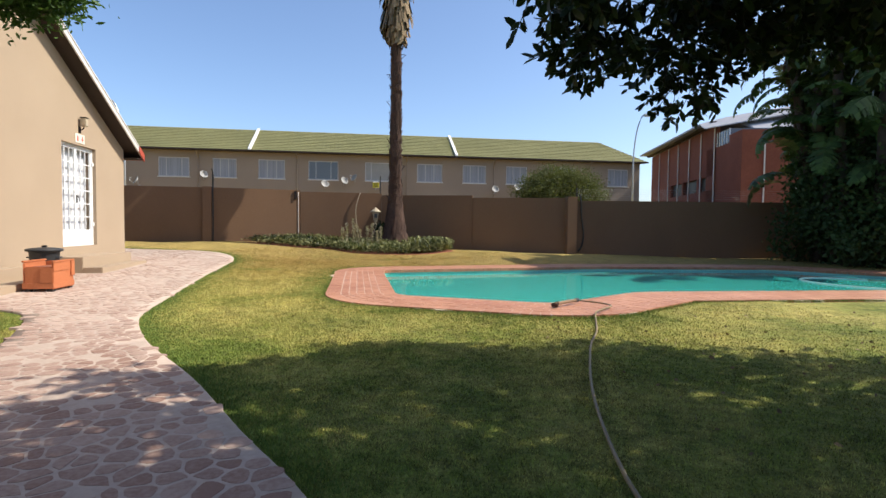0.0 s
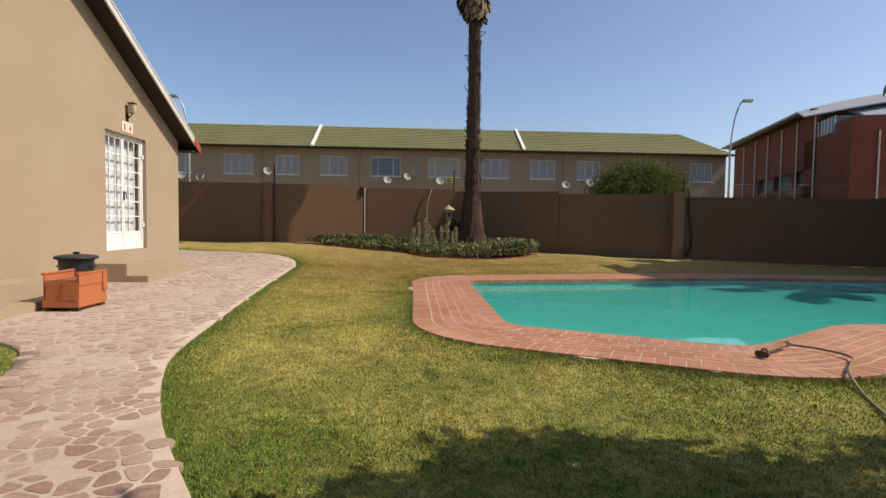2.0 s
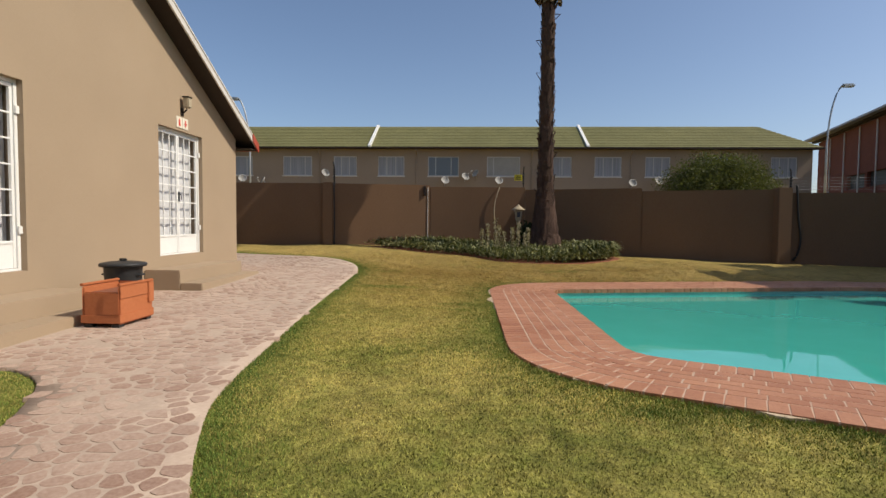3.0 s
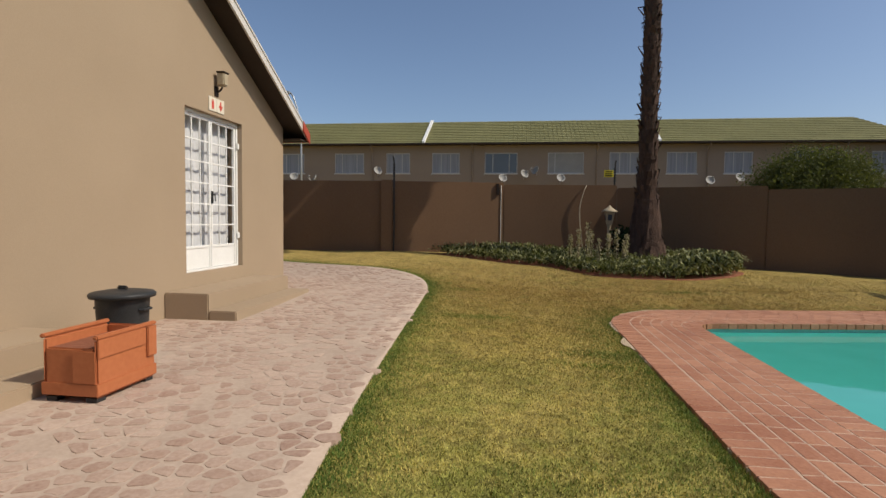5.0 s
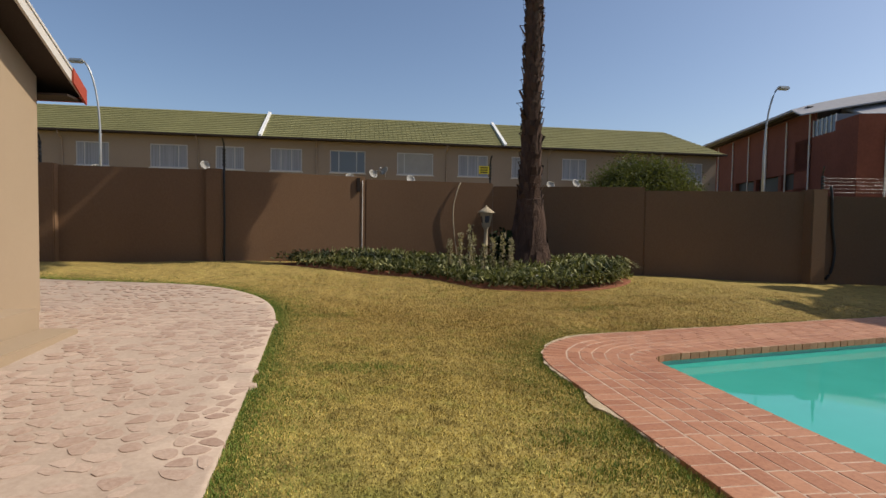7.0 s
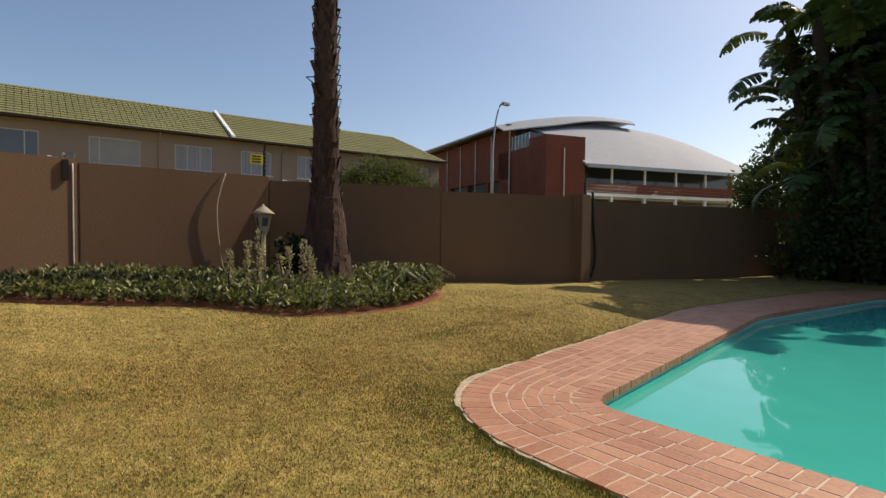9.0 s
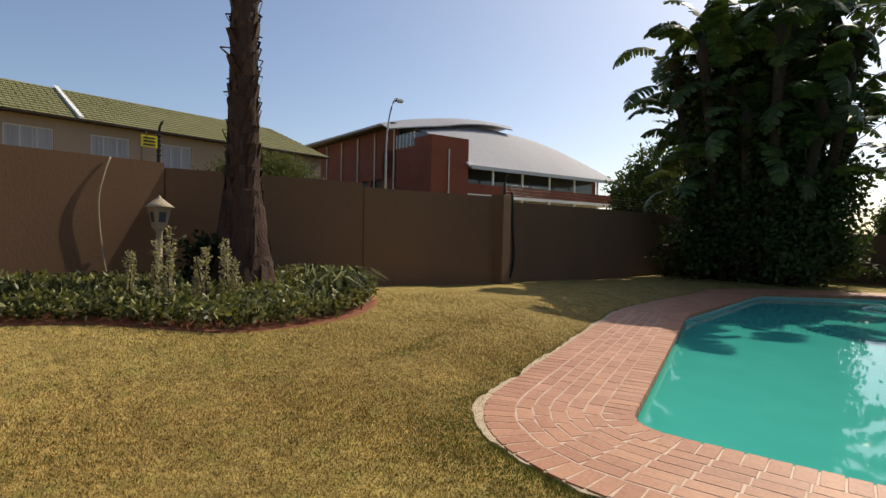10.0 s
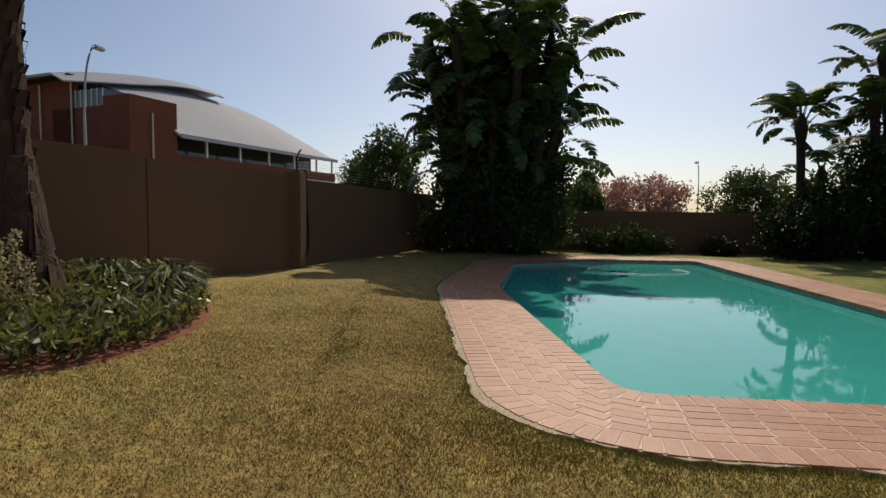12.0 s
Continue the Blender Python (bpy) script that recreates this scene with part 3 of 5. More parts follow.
on_house(wall_grid("wall", 2 * H_APEX - H_CORNER, H_CORNER, H_LOW, EAVE_Z, DOORS, lambda a, d, z: (HX - 0.24 * d, a, z), PLASTER))
apex_z = EAVE_Z + (H_CORNER - H_APEX) * SLOPE
bm = bmesh.new()
tri = [(2 * H_APEX - H_CORNER, EAVE_Z), (H_CORNER, EAVE_Z), (H_APEX, apex_z)]
f = [bm.verts.new((HX, a, z)) for a, z in tri]
b = [bm.verts.new((HX - 0.24, a, z)) for a, z in tri]
bm.faces.new(f)
bm.faces.new(b[::-1])
for i in range(3):
    j = (i + 1) % 3
    bm.faces.new((f[i], b[i], b[j], f[j]))
bmesh.ops.recalc_face_normals(bm, faces=bm.faces)
on_house(part("gable", bm, PLASTER))
bm = boxes((-13.5, HX - 0.24, H_CORNER - 0.24, H_CORNER, H_LOW, EAVE_Z), (-13.5, HX - 0.24, 2 * H_APEX - H_CORNER, 2 * H_APEX - H_CORNER + 0.24, H_LOW, EAVE_Z),
           (-13.5, -13.26, 2 * H_APEX - H_CORNER + 0.24, H_CORNER - 0.24, H_LOW, EAVE_Z))
on_house(part("wall", bm, PLASTER))
V_OUT, EAVE_OUT = 0.35, 0.32


def roof_slab(x0, x1, lift, thick, mat, name, y_in=H_APEX, y_out=H_CORNER + EAVE_OUT):
    """Both slopes of a roof layer, from the apex out past the eaves."""
    for sgn in (1, -1):
        bm = bmesh.new()
        v = []
        for x in (x0, x1):
            for yy in (y_in, y_out):
                z = EAVE_Z + (H_CORNER - yy) * SLOPE + lift
                y = yy if sgn > 0 else 2 * H_APEX - yy
                v += [bm.verts.new((x, y, z)), bm.verts.new((x, y, z + thick))]
        for q in ((0, 1, 3, 2), (4, 6, 7, 5), (0, 4, 5, 1), (2, 3, 7, 6), (1, 5, 7, 3), (0, 2, 6, 4)):
            bm.faces.new([v[i] for i in q])
        bmesh.ops.recalc_face_normals(bm, faces=bm.faces)
        on_house(part(name, bm, mat))


roof_slab(-13.8, HX + V_OUT - 0.03, 0.02, 0.035, SOFFIT, "soffit")
roof_slab(-13.8, HX + V_OUT - 0.03, 0.058, 0.062, GREYROOF, "roof")
roof_slab(HX + V_OUT - 0.028, HX + V_OUT, 0.0, 0.115, VERGE, "barge_board")
roof_slab(HX + V_OUT - 0.12, HX + V_OUT + 0.012, 0.122, 0.03, VERGE, "verge_trim")
bm = bmesh.new()
ye = H_CORNER + EAVE_OUT
ze = EAVE_Z - EAVE_OUT * SLOPE
box(bm, -13.8, HX + V_OUT + 0.01, ye + 0.002, ye + 0.03, ze - 0.04, ze + 0.13)
on_house(part("fascia", bm, REDPAINT, label="red painted eave fascia"))
bm = bmesh.new()
v = []
for x in (HX + V_OUT + 0.002, HX + V_OUT + 0.022):
    for yy, lo, hi in ((ye + 0.03, -0.05, 0.13), (ye - 0.28, -0.012, 0.156)):
        zz = EAVE_Z + (H_CORNER - yy) * SLOPE
        v += [bm.verts.new((x, yy, zz + lo)), bm.verts.new((x, yy, zz + hi))]
for q in ((0, 1, 3, 2), (4, 6, 7, 5), (0, 4, 5, 1), (1, 5, 7, 3), (3, 7, 6, 2), (2, 6, 4, 0)):
    bm.faces.new([v[k] for k in q])
bmesh.ops.recalc_face_normals(bm, faces=bm.faces)
on_house(part("barge_end", bm, REDPAINT, label="red painted end of the barge board"))
# boxed eave under the overhang
bm = boxes((-13.8, HX + V_OUT - 0.03, H_CORNER, ye, ze - 0.035, ze - 0.012))
on_house(part("eave_board", bm, SOFFIT))
def door_steps(y0, y1, upper, lower):
    """A pair of low plastered steps along the wall below a door."""
    steps = thing("door_steps", (HX, (y0 + y1) / 2, gz(HX, (y0 + y1) / 2)), "tan plastered pair of low steps below the gated door", "steps", "door steps", kind="structure")
    for x0, x1, top, ya, yb in ((HX + 0.002, -5.30, upper, y0, y1), (-5.298, -4.95, lower, y0 + 0.002, y1 - 0.002)):
        step = part("step", boxes((x0, x1, ya, yb, 0.12, top), bevel=0.012), PLASTER)
        step.data.transform(steps.matrix_basis.inverted())
        step.parent = steps


door_steps(11.35, 13.60, 0.65, 0.45)
door_steps(7.22, 9.48, 0.60, 0.40)


def gate_door(y0, y1, z0, z1):
    """A white steel double security gate with a solid kick plate, curtained glass behind it."""
    door = thing("security_door", (HX - 0.10, (y0 + y1) / 2, z0), "white steel double security gate, closed, in front of a curtained glass door", "door", "security gates")
    w, h = (y1 - y0), z1 - z0
    bm = boxes((-0.03, 0.03, -w / 2, -w / 2 + 0.045, 0, h), (-0.03, 0.03, w / 2 - 0.045, w / 2, 0, h), (-0.03, 0.03, -w / 2 + 0.045, w / 2 - 0.045, h - 0.045, h),
               (-0.03, 0.03, -w / 2 + 0.045, w / 2 - 0.045, 0, 0.03), bevel=0.004)
    part("frame", bm, WHITE, door)
    for sgn in (-1, 1):
        a, b = (0.004, w / 2 - 0.05) if sgn > 0 else (-w / 2 + 0.05, -0.004)
        kick = 0.31
        bm = boxes((-0.018, 0.018, a, a + 0.04, 0.035, h - 0.05), (-0.018, 0.018, b - 0.04, b, 0.035, h - 0.05),
                   (-0.018, 0.018, a + 0.04, b - 0.04, h - 0.09, h - 0.05), (-0.018, 0.018, a + 0.04, b - 0.04, kick, kick + 0.035), bevel=0.003)
        leaf = part("leaf_frame", bm, WHITE, door)
        part("kick_plate", boxes((-0.008, 0.008, a + 0.04, b - 0.04, 0.035, kick)), WHITE, leaf)
        span = b - a - 0.08
        for i in range(1, 3):
            y = a + 0.04 + span * i / 3
            part("bar", boxes((-0.009, 0.009, y - 0.009, y + 0.009, kick + 0.035, h - 0.09)), WHITE, leaf)
        rise = h - 0.09 - kick - 0.035
        for i in range(1, 6):
            z = kick + 0.035 + rise * i / 6
            part("rail", boxes((-0.012, 0.012, a + 0.04, b - 0.04, z - 0.009, z + 0.009)), WHITE, leaf)
        for z in (0.42, h - 0.38):
            y = b + 0.01 if sgn > 0 else a - 0.05
            part("hinge", boxes((0.031, 0.055, y - 0.005, y + 0.045, z, z + 0.09), bevel=0.004), WHITE, leaf)
    part("lock", boxes((0.019, 0.03, 0.0, 0.045, 0.93, 1.10), bevel=0.003), BLACKMETAL, door, "black lock plate")
    bm = tube([(0.03, 0.02, 1.05), (0.06, 0.02, 1.05), (0.065, 0.02, 1.045), (0.065, 0.035, 0.96)], 0.008)
    part("handle", bm, BLACKMETAL, door)
    bm = bmesh.new()
    rows = []
    k = 60
    for z in (0.02, h - 0.02):
        rows.append([bm.verts.new((-0.125 + 0.007 * math.sin(i * 1.25) + 0.004 * math.sin(i * 0.43 + 1), -w / 2 + 0.02 + (w - 0.04) * i / k, z)) for i in range(k + 1)])
    for i in range(k):
        bm.faces.new((rows[0][i], rows[0][i + 1], rows[1][i + 1], rows[1][i]))
    ob = part("curtain", bm, CURTAIN, door, "grey hanging curtain", smooth=True)
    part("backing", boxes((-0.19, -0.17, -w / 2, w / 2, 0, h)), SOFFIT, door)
    return door


for d in DOORS:
    gate_door(*d)


def wall_light(y, z):
    lamp = thing("wall_light", (HX, y, z), "brown weathered bulkhead light on a short bracket on the wall", "wall light", "wall lights over the doors")
    part("bracket", tube([(0.0, 0, -0.02), (0.05, 0, -0.02), (0.09, 0, 0.02), (0.10, 0, 0.08)], 0.014), SOFFIT, lamp)
    part("base_plate", boxes((0.0, 0.015, -0.045, 0.045, -0.09, 0.05), bevel=0.004), SOFFIT, lamp)
    part("shade", boxes((0.045, 0.155, -0.06, 0.06, 0.05, 0.225), bevel=0.014), LANTERN, lamp)
    part("cap", boxes((0.035, 0.165, -0.068, 0.068, 0.226, 0.245), bevel=0.006), SOFFIT, lamp)


def door_sign(y, z):
    sign = thing("safety_sign", (HX, y, z), "cream safety sign board with a red extinguisher and red arrow", "sign", "safety signs")
    part("board", boxes((0.001, 0.012, -0.19, -0.003, -0.095, 0.095), (0.001, 0.012, 0.003, 0.19, -0.095, 0.095), bevel=0.002), CREAM, sign)
    bm = boxes((0.013, 0.016, 0.080, 0.110, 0.0, 0.06))
    v = [bm.verts.new((x, y_, z_)) for x in (0.013, 0.016) for y_, z_ in ((0.045, 0.005), (0.145, 0.005), (0.095, -0.065))]
    bm.faces.new(v[3:])
    bm.faces.new(v[:3][::-1])
    for i in range(3):
        j = (i + 1) % 3
        bm.faces.new((v[i], v[j], v[3 + j], v[3 + i]))
    part("arrow", bm, SIGNRED, sign)
    part("extinguisher_mark", boxes((0.013, 0.016, -0.125, -0.075, -0.065, 0.035), (0.013, 0.016, -0.112, -0.088, 0.036, 0.062)), SIGNRED, sign)


for y in (8.42, 12.52):
    wall_light(y, 3.33 if y > 10 else 3.36)
    door_sign(y, 3.12)


# ---- terrace of town houses behind the wall ----
TY = 47.0
WINDOWS = [(-20.8, -18.75, 0), (-16.2, -13.8, 0), (-12.0, -10.1, 1), (-8.35, -6.2, 1), (-4.27, -1.77, 2), (0.50, 3.15, 3), (5.0, 7.25, 1), (9.07, 11.19, 1), (13.05, 15.0, 1), (17.6, 19.6, 1), (22.75, 24.75, 1)]
W0, W1 = 5.24, 6.82
town = thing("town_house_terrace", (0, TY, 0), "long two-storey grey-brown terrace with a green tiled roof", "house")
tinv = town.matrix_basis.inverted()


def on_town(ob, label=""):
    ob.parent = town
    ob.matrix_parent_inverse = tinv
    if label:
        ob["label"] = label
    return ob


on_town(wall_grid("wall", -34.0, 25.9, -0.5, 7.75, [(a, b, W0, W1) for a, b, _ in WINDOWS], lambda a, d, z: (a, TY + 0.3 * d, z), TOWNWALL))
on_town(part("wall", boxes((-34, -33.7, TY + 0.3, TY + 8, -0.5, 7.75), (25.6, 25.9, TY + 0.3, TY + 8, -0.5, 7.75), (-33.7, 25.6, TY + 7.7, TY + 8, -0.5, 7.75)), TOWNWALL))
# white window frames, greyed because the shade on them is put into the colour
TOWNFRAME = material("shaded_white_window_paint", (0.36, 0.355, 0.36), (0.48, 0.475, 0.48), 2, 20, 0.6, 0.05)
CURT2 = material("pale_net_curtain", (0.15, 0.16, 0.19), (0.36, 0.37, 0.41), 3, 9, 0.9, 0.2, stretch=(3, 1, 0.05))
for a, b, style in WINDOWS:
    m = boxes((a, b, TY + 0.05, TY + 0.10, W0, W0 + 0.07), (a, b, TY + 0.05, TY + 0.10, W1 - 0.07, W1), (a, a + 0.07, TY + 0.05, TY + 0.10, W0 + 0.07, W1 - 0.07), (b - 0.07, b, TY + 0.05, TY + 0.10, W0 + 0.07, W1 - 0.07))
    win = on_town(part("window", m, TOWNFRAME))
    bars = (0.25, 0.75) if style in (0, 2) else (0.33, 0.67) if style == 1 else (0.2,)
    for k in bars:
        x = a + (b - a) * k
        part("mullion", boxes((x - 0.03, x + 0.03, TY + 0.055, TY + 0.095, W0 + 0.07, W1 - 0.07)), TOWNFRAME, win)
    part("sill", boxes((a - 0.06, b + 0.06, TY - 0.06, TY + 0.05, W0 - 0.07, W0 - 0.002)), VERGE, win)
    part("pane", boxes((a + 0.07, b - 0.07, TY + 0.07, TY + 0.08, W0 + 0.07, W1 - 0.07)), GLASS if style in (2,) else CURT2 if style != 3 else DISH, win)
RY, RZ, EY, EZ = 50.6, 9.85, 46.45, 7.50
COURSES = 13
for x0, x1, hip in ((-34, -9.05, 0), (-8.85, 8.3, 0), (8.5, 26.4, 3.0)):
    bm = bmesh.new()
    for c in range(COURSES):
        f0, f1 = c / COURSES, (c + 1) / COURSES
        y0, y1 = EY + (RY - EY) * f0, EY + (RY - EY) * f1 + 0.05
        z0, z1 = EZ + (RZ - EZ) * f0 + 0.045, EZ + (RZ - EZ) * f1 + 0.01
        r0, r1 = x1 - hip * f0, x1 - hip * f1
        n_t = max(1, int((r0 - x0) / 0.33))
        for k in range(n_t):
            a0, a1 = x0 + (r0 - x0) * k / n_t, x0 + (r0 - x0) * (k + 1) / n_t - 0.03
            b0, b1 = x0 + (r1 - x0) * k / n_t, x0 + (r1 - x0) * (k + 1) / n_t - 0.03
            v = [bm.verts.new(p) for p in ((a0, y0, z0), (a1, y0, z0), (b1, y1, z1), (b0, y1, z1), (a0, y0, z0 - 0.05), (a1, y0, z0 - 0.05))]
            bm.faces.new(v[:4])
            bm.faces.new((v[4], v[5], v[1], v[0]))
    tiles = on_town(part("roof_tiles", bm, GREENTILE))
    tiles["kind"] = "stuff"
    bm = bmesh.new()
    v = [bm.verts.new(p) for p in ((x0, EY + 0.02, EZ - 0.03), (x1, EY + 0.02, EZ - 0.03), (x1 - hip, RY, RZ - 0.02), (x0, RY, RZ - 0.02), (x0, 2 * RY - EY, EZ - 0.03), (x1, 2 * RY - EY, EZ - 0.03))]
    bm.faces.new((v[0], v[1], v[2], v[3]))
    bm.faces.new((v[3], v[2], v[5], v[4]))
    bm.faces.new((v[1], v[5], v[2]))
    on_town(part("roof", bm, GREENTILE))
for x in (-8.95, 8.4):
    bm = bmesh.new()
    v = [bm.verts.new(p) for xx in (x - 0.11, x + 0.11) for p in ((xx, EY - 0.12, EZ - 0.12), (xx, EY - 0.12, EZ + 0.14), (xx, RY, RZ + 0.16), (xx, RY, RZ - 0.1))]
    for q in ((0, 1, 2, 3), (7, 6, 5, 4), (0, 4, 5, 1), (1, 5, 6, 2), (2, 6, 7, 3), (3, 7, 4, 0)):
        bm.faces.new([v[i] for i in q])
    on_town(part("parapet_capping", bm, WHITE), "white capping between two roofs")
on_town(part("gutter", boxes((-34, 26.4, EY - 0.14, EY - 0.02, EZ - 0.12, EZ + 0.02), bevel=0.02), SOFFIT))
on_town(part("soffit", boxes((-34, 26.3, EY - 0.02, TY, EZ - 0.10, EZ - 0.06)), SOFFIT))
for x in (-13.1, -5.2, 4.1, 11.9, 20.9, -21.6):
    on_town(part("downpipe", tube([(x, EY - 0.06, EZ - 0.05), (x, EY - 0.06, EZ - 0.25), (x, TY - 0.05, EZ - 0.6), (x, TY - 0.05, 0)], 0.05), TOWNWALL))


def satellite_dish(x, z, turn, size=0.34):
    dish = thing("satellite_dish", (x, TY, z), "pale grey satellite dish on a wall bracket", "satellite dish", "satellite dishes")
    part("bracket", tube([(0, 0.0, -0.25), (0, -0.35, -0.25), (0, -0.42, -0.15), (0, -0.42, 0.05)], 0.025), GALV, dish)
    m = Matrix.Translation((0, -0.5, 0.05)) @ Matrix.Rotation(radians(turn), 4, "Z") @ Matrix.Rotation(radians(62), 4, "X")
    part("reflector", lathe([(0.03, 0.0), (size * 0.5, 0.04), (size * 0.85, 0.11), (size, 0.16), (size * 0.98, 0.175), (size * 0.83, 0.125), (size * 0.5, 0.055), (0.03, 0.015)], 20, m=m), DISH, dish, smooth=True)
    part("feed_arm", tube([m @ Vector((0, -size * 0.9, 0.13)), m @ Vector((0, -size * 0.55, 0.55)), m @ Vector((0, -0.05, 0.62))], 0.015), GALV, dish)
    part("receiver", lathe([(0.05, 0.0), (0.06, 0.05), (0.03, 0.12)], 10, m=m @ Matrix.Translation((0, -0.03, 0.5))), DISH, dish)


for x, z, turn in ((-19.4, 4.85, 20), (-17.6, 4.7, -60), (-12.6, 5.3, 40), (-2.9, 4.75, 25), (-1.3, 5.05, 35), (-0.35, 5.3, -50), (1.4, 4.75, 20), (11.9, 4.6, 10), (13.9, 4.8, 15)):
    satellite_dish(x, z, turn)


# ---- red brick building with the arched metal roof ----
hall = thing("brick_hall", (31.2, 43.5, 0), "red brick hall with a curved grey metal roof and a balcony", "building", rz=math.degrees(math.atan2(-0.276, 0.961)))
part("wall", boxes((0.0, 0.3, 0.0, 22, -1, 4.9), (0.0, 0.3, 0.0, 22, 6.2, 10.55), (0, 0.3, 0, 0.5, 4.9, 6.2), (0, 0.3, 4.4, 4.9, 4.9, 6.2), (0, 0.3, 9, 9.5, 4.9, 6.2), (0, 0.3, 13.5, 22, 4.9, 6.2)), REDBRICK, hall)
part("wall", boxes((0.302, 30, 21.7, 22, -1, 8.0), (0.302, 30, 2.4, 2.7, -1, 8.6)), REDBRICK, hall)
# black slab behind the openings stands in for the shade inside them
part("dark_recess_fill", boxes((0.31, 0.6, 0.5, 13.5, 4.85, 6.25)), BLACKMETAL, hall)
tower = part("stair_tower", boxes((-0.05, 3.66, -5.5, -2.95, -1, 9.2), (0.0, 3.66, -2.95, 2.4, -1, 8.6)), REDBRICK, hall)
part("clerestory", boxes((0.05, 3.6, -2.9, -0.02, 8.6, 9.75)), GLASS, hall)
for i in range(6):
    part("mullion", boxes((0.0, 0.05, -2.9 + i * 0.56, -2.84 + i * 0.56, 8.6, 9.8)), WHITE, hall)
for y in (0.15, 3.6, 7.0, 10.6, 14.2, 18.0):
    part("downpipe", tube([(-0.12, y, 10.4), (-0.12, y, -1)], 0.06), VERGE, hall)
part("downpipe", tube([(1.6, -5.6, 8.2), (1.6, -5.6, -1)], 0.06), VERGE, hall)
arc1 = [(-1.4, 10.72), (0.5, 11.22), (2.9, 11.68), (6.4, 12.2), (10.0, 12.45), (13.5, 12.36)]
arc2 = [(2.0, 10.75), (5.8, 11.32), (9.8, 11.6), (12.3, 11.56), (16.5, 11.23), (20.6, 10.56), (25.0, 9.52), (27.3, 8.92), (29.7, 8.1)]


def arched(points, v_back, v_front, z_front, u_front, thick=0.18, drop=0.0):
    """A sheet between a curved back edge and a level front eave, with raised seams."""
    pr = smooth_line([(a, 0, z) for a, z in points], 6)
    bm = bmesh.new()
    rows = []
    for k, p in enumerate(pr):
        u1 = u_front[0] + (u_front[1] - u_front[0]) * k / (len(pr) - 1)
        row = []
        for j in range(7):
            t = j / 6
            row.append(bm.verts.new((p.x + (u1 - p.x) * t, v_back + (v_front - v_back) * t, p.z - drop * t if drop else p.z + (z_front - p.z) * (t ** 1.25))))
        rows.append(row)
    for a, b in zip(rows, rows[1:]):
        for j in range(6):
            bm.faces.new((a[j], a[j + 1], b[j + 1], b[j]))
    geom = bmesh.ops.extrude_face_region(bm, geom=bm.faces[:])
    for e in geom["geom"]:
        if isinstance(e, bmesh.types.BMVert):
            e.co.z -= thick
    bmesh.ops.recalc_face_normals(bm, faces=bm.faces)
    return bm


part("roof", arched(arc2, 0.0, -5.9, 7.05, (3.5, 23.4)), GREYROOF, hall, "curved grey metal roof")
part("roof", arched(arc1, 0.3, -1.1, 9.85, (-1.4, 12.6), drop=0.62, thick=0.10), GREYROOF, hall, "upper curved grey metal roof")
part("roof", arched(arc1, 0.3, 22.4, 10.9, (-1.4, 13.5)), GREYROOF, hall)
part("roof", arched(arc2, 0.0, 22.4, 8.5, (11.9, 29.2)), GREYROOF, hall)
part("eave", boxes((-0.55, -0.1, -0.2, 22.4, 10.55, 10.85)), SOFFIT, hall)
part("fascia", boxes((3.66, 23.4, -5.95, -5.8, 6.78, 7.08)), GALV, hall)
part("balcony_parapet", boxes((3.66, 23.6, -5.45, -5.2, 4.78, 5.62)), REDBRICK, hall)
part("balcony_slab", boxes((3.66, 23.6, -5.5, -2.2, 4.5, 4.775)), WHITE, hall, "white edge of the balcony slab")
part("back_wall", boxes((3.66, 23.4, -2.3, -2.0, -1, 8.3)), GLASS, hall)
for u in (6.5, 10.0, 13.5, 17.0, 20.5, 23.2):
    part("column", boxes((u - 0.12, u + 0.12, -5.4, -5.15, -1, 4.5), (u - 0.07, u + 0.07, -5.4, -5.25, 5.62, 6.9)), WHITE, hall)


# ---- street lamps ----
def street_lamp(x, y, side, height, reach):
    lamp = thing("street_lamp", (x, y, 0), "tall galvanised street lamp with a curved arm", "street lamp", "street lamps")
    pts = [(0, 0, 0), (0, 0, height * 0.62)] + [(side * reach * (1 - math.cos(a)), 0, height * 0.62 + height * 0.38 * math.sin(a)) for a in np.linspace(0.1, 1.35, 8)]
    part("pole", tube(pts, 0.07, 8, radii=[0.07, 0.055] + [0.04] * 8), GALV, lamp, smooth=True)
    ex, ez = pts[-1][0], pts[-1][2]
    part("lamp_head", boxes((min(ex, ex + side * 0.55), max(ex, ex + side * 0.55), -0.13, 0.13, ez - 0.08, ez + 0.08), bevel=0.05), GALV, lamp)


street_lamp(16.2, 30.1, 1, 8.2, 0.75)
street_lamp(-12.75, 32.0, -1, 8.1, 0.75)
street_lamp(44.0, -2.4, 1, 6.2, 0.5)


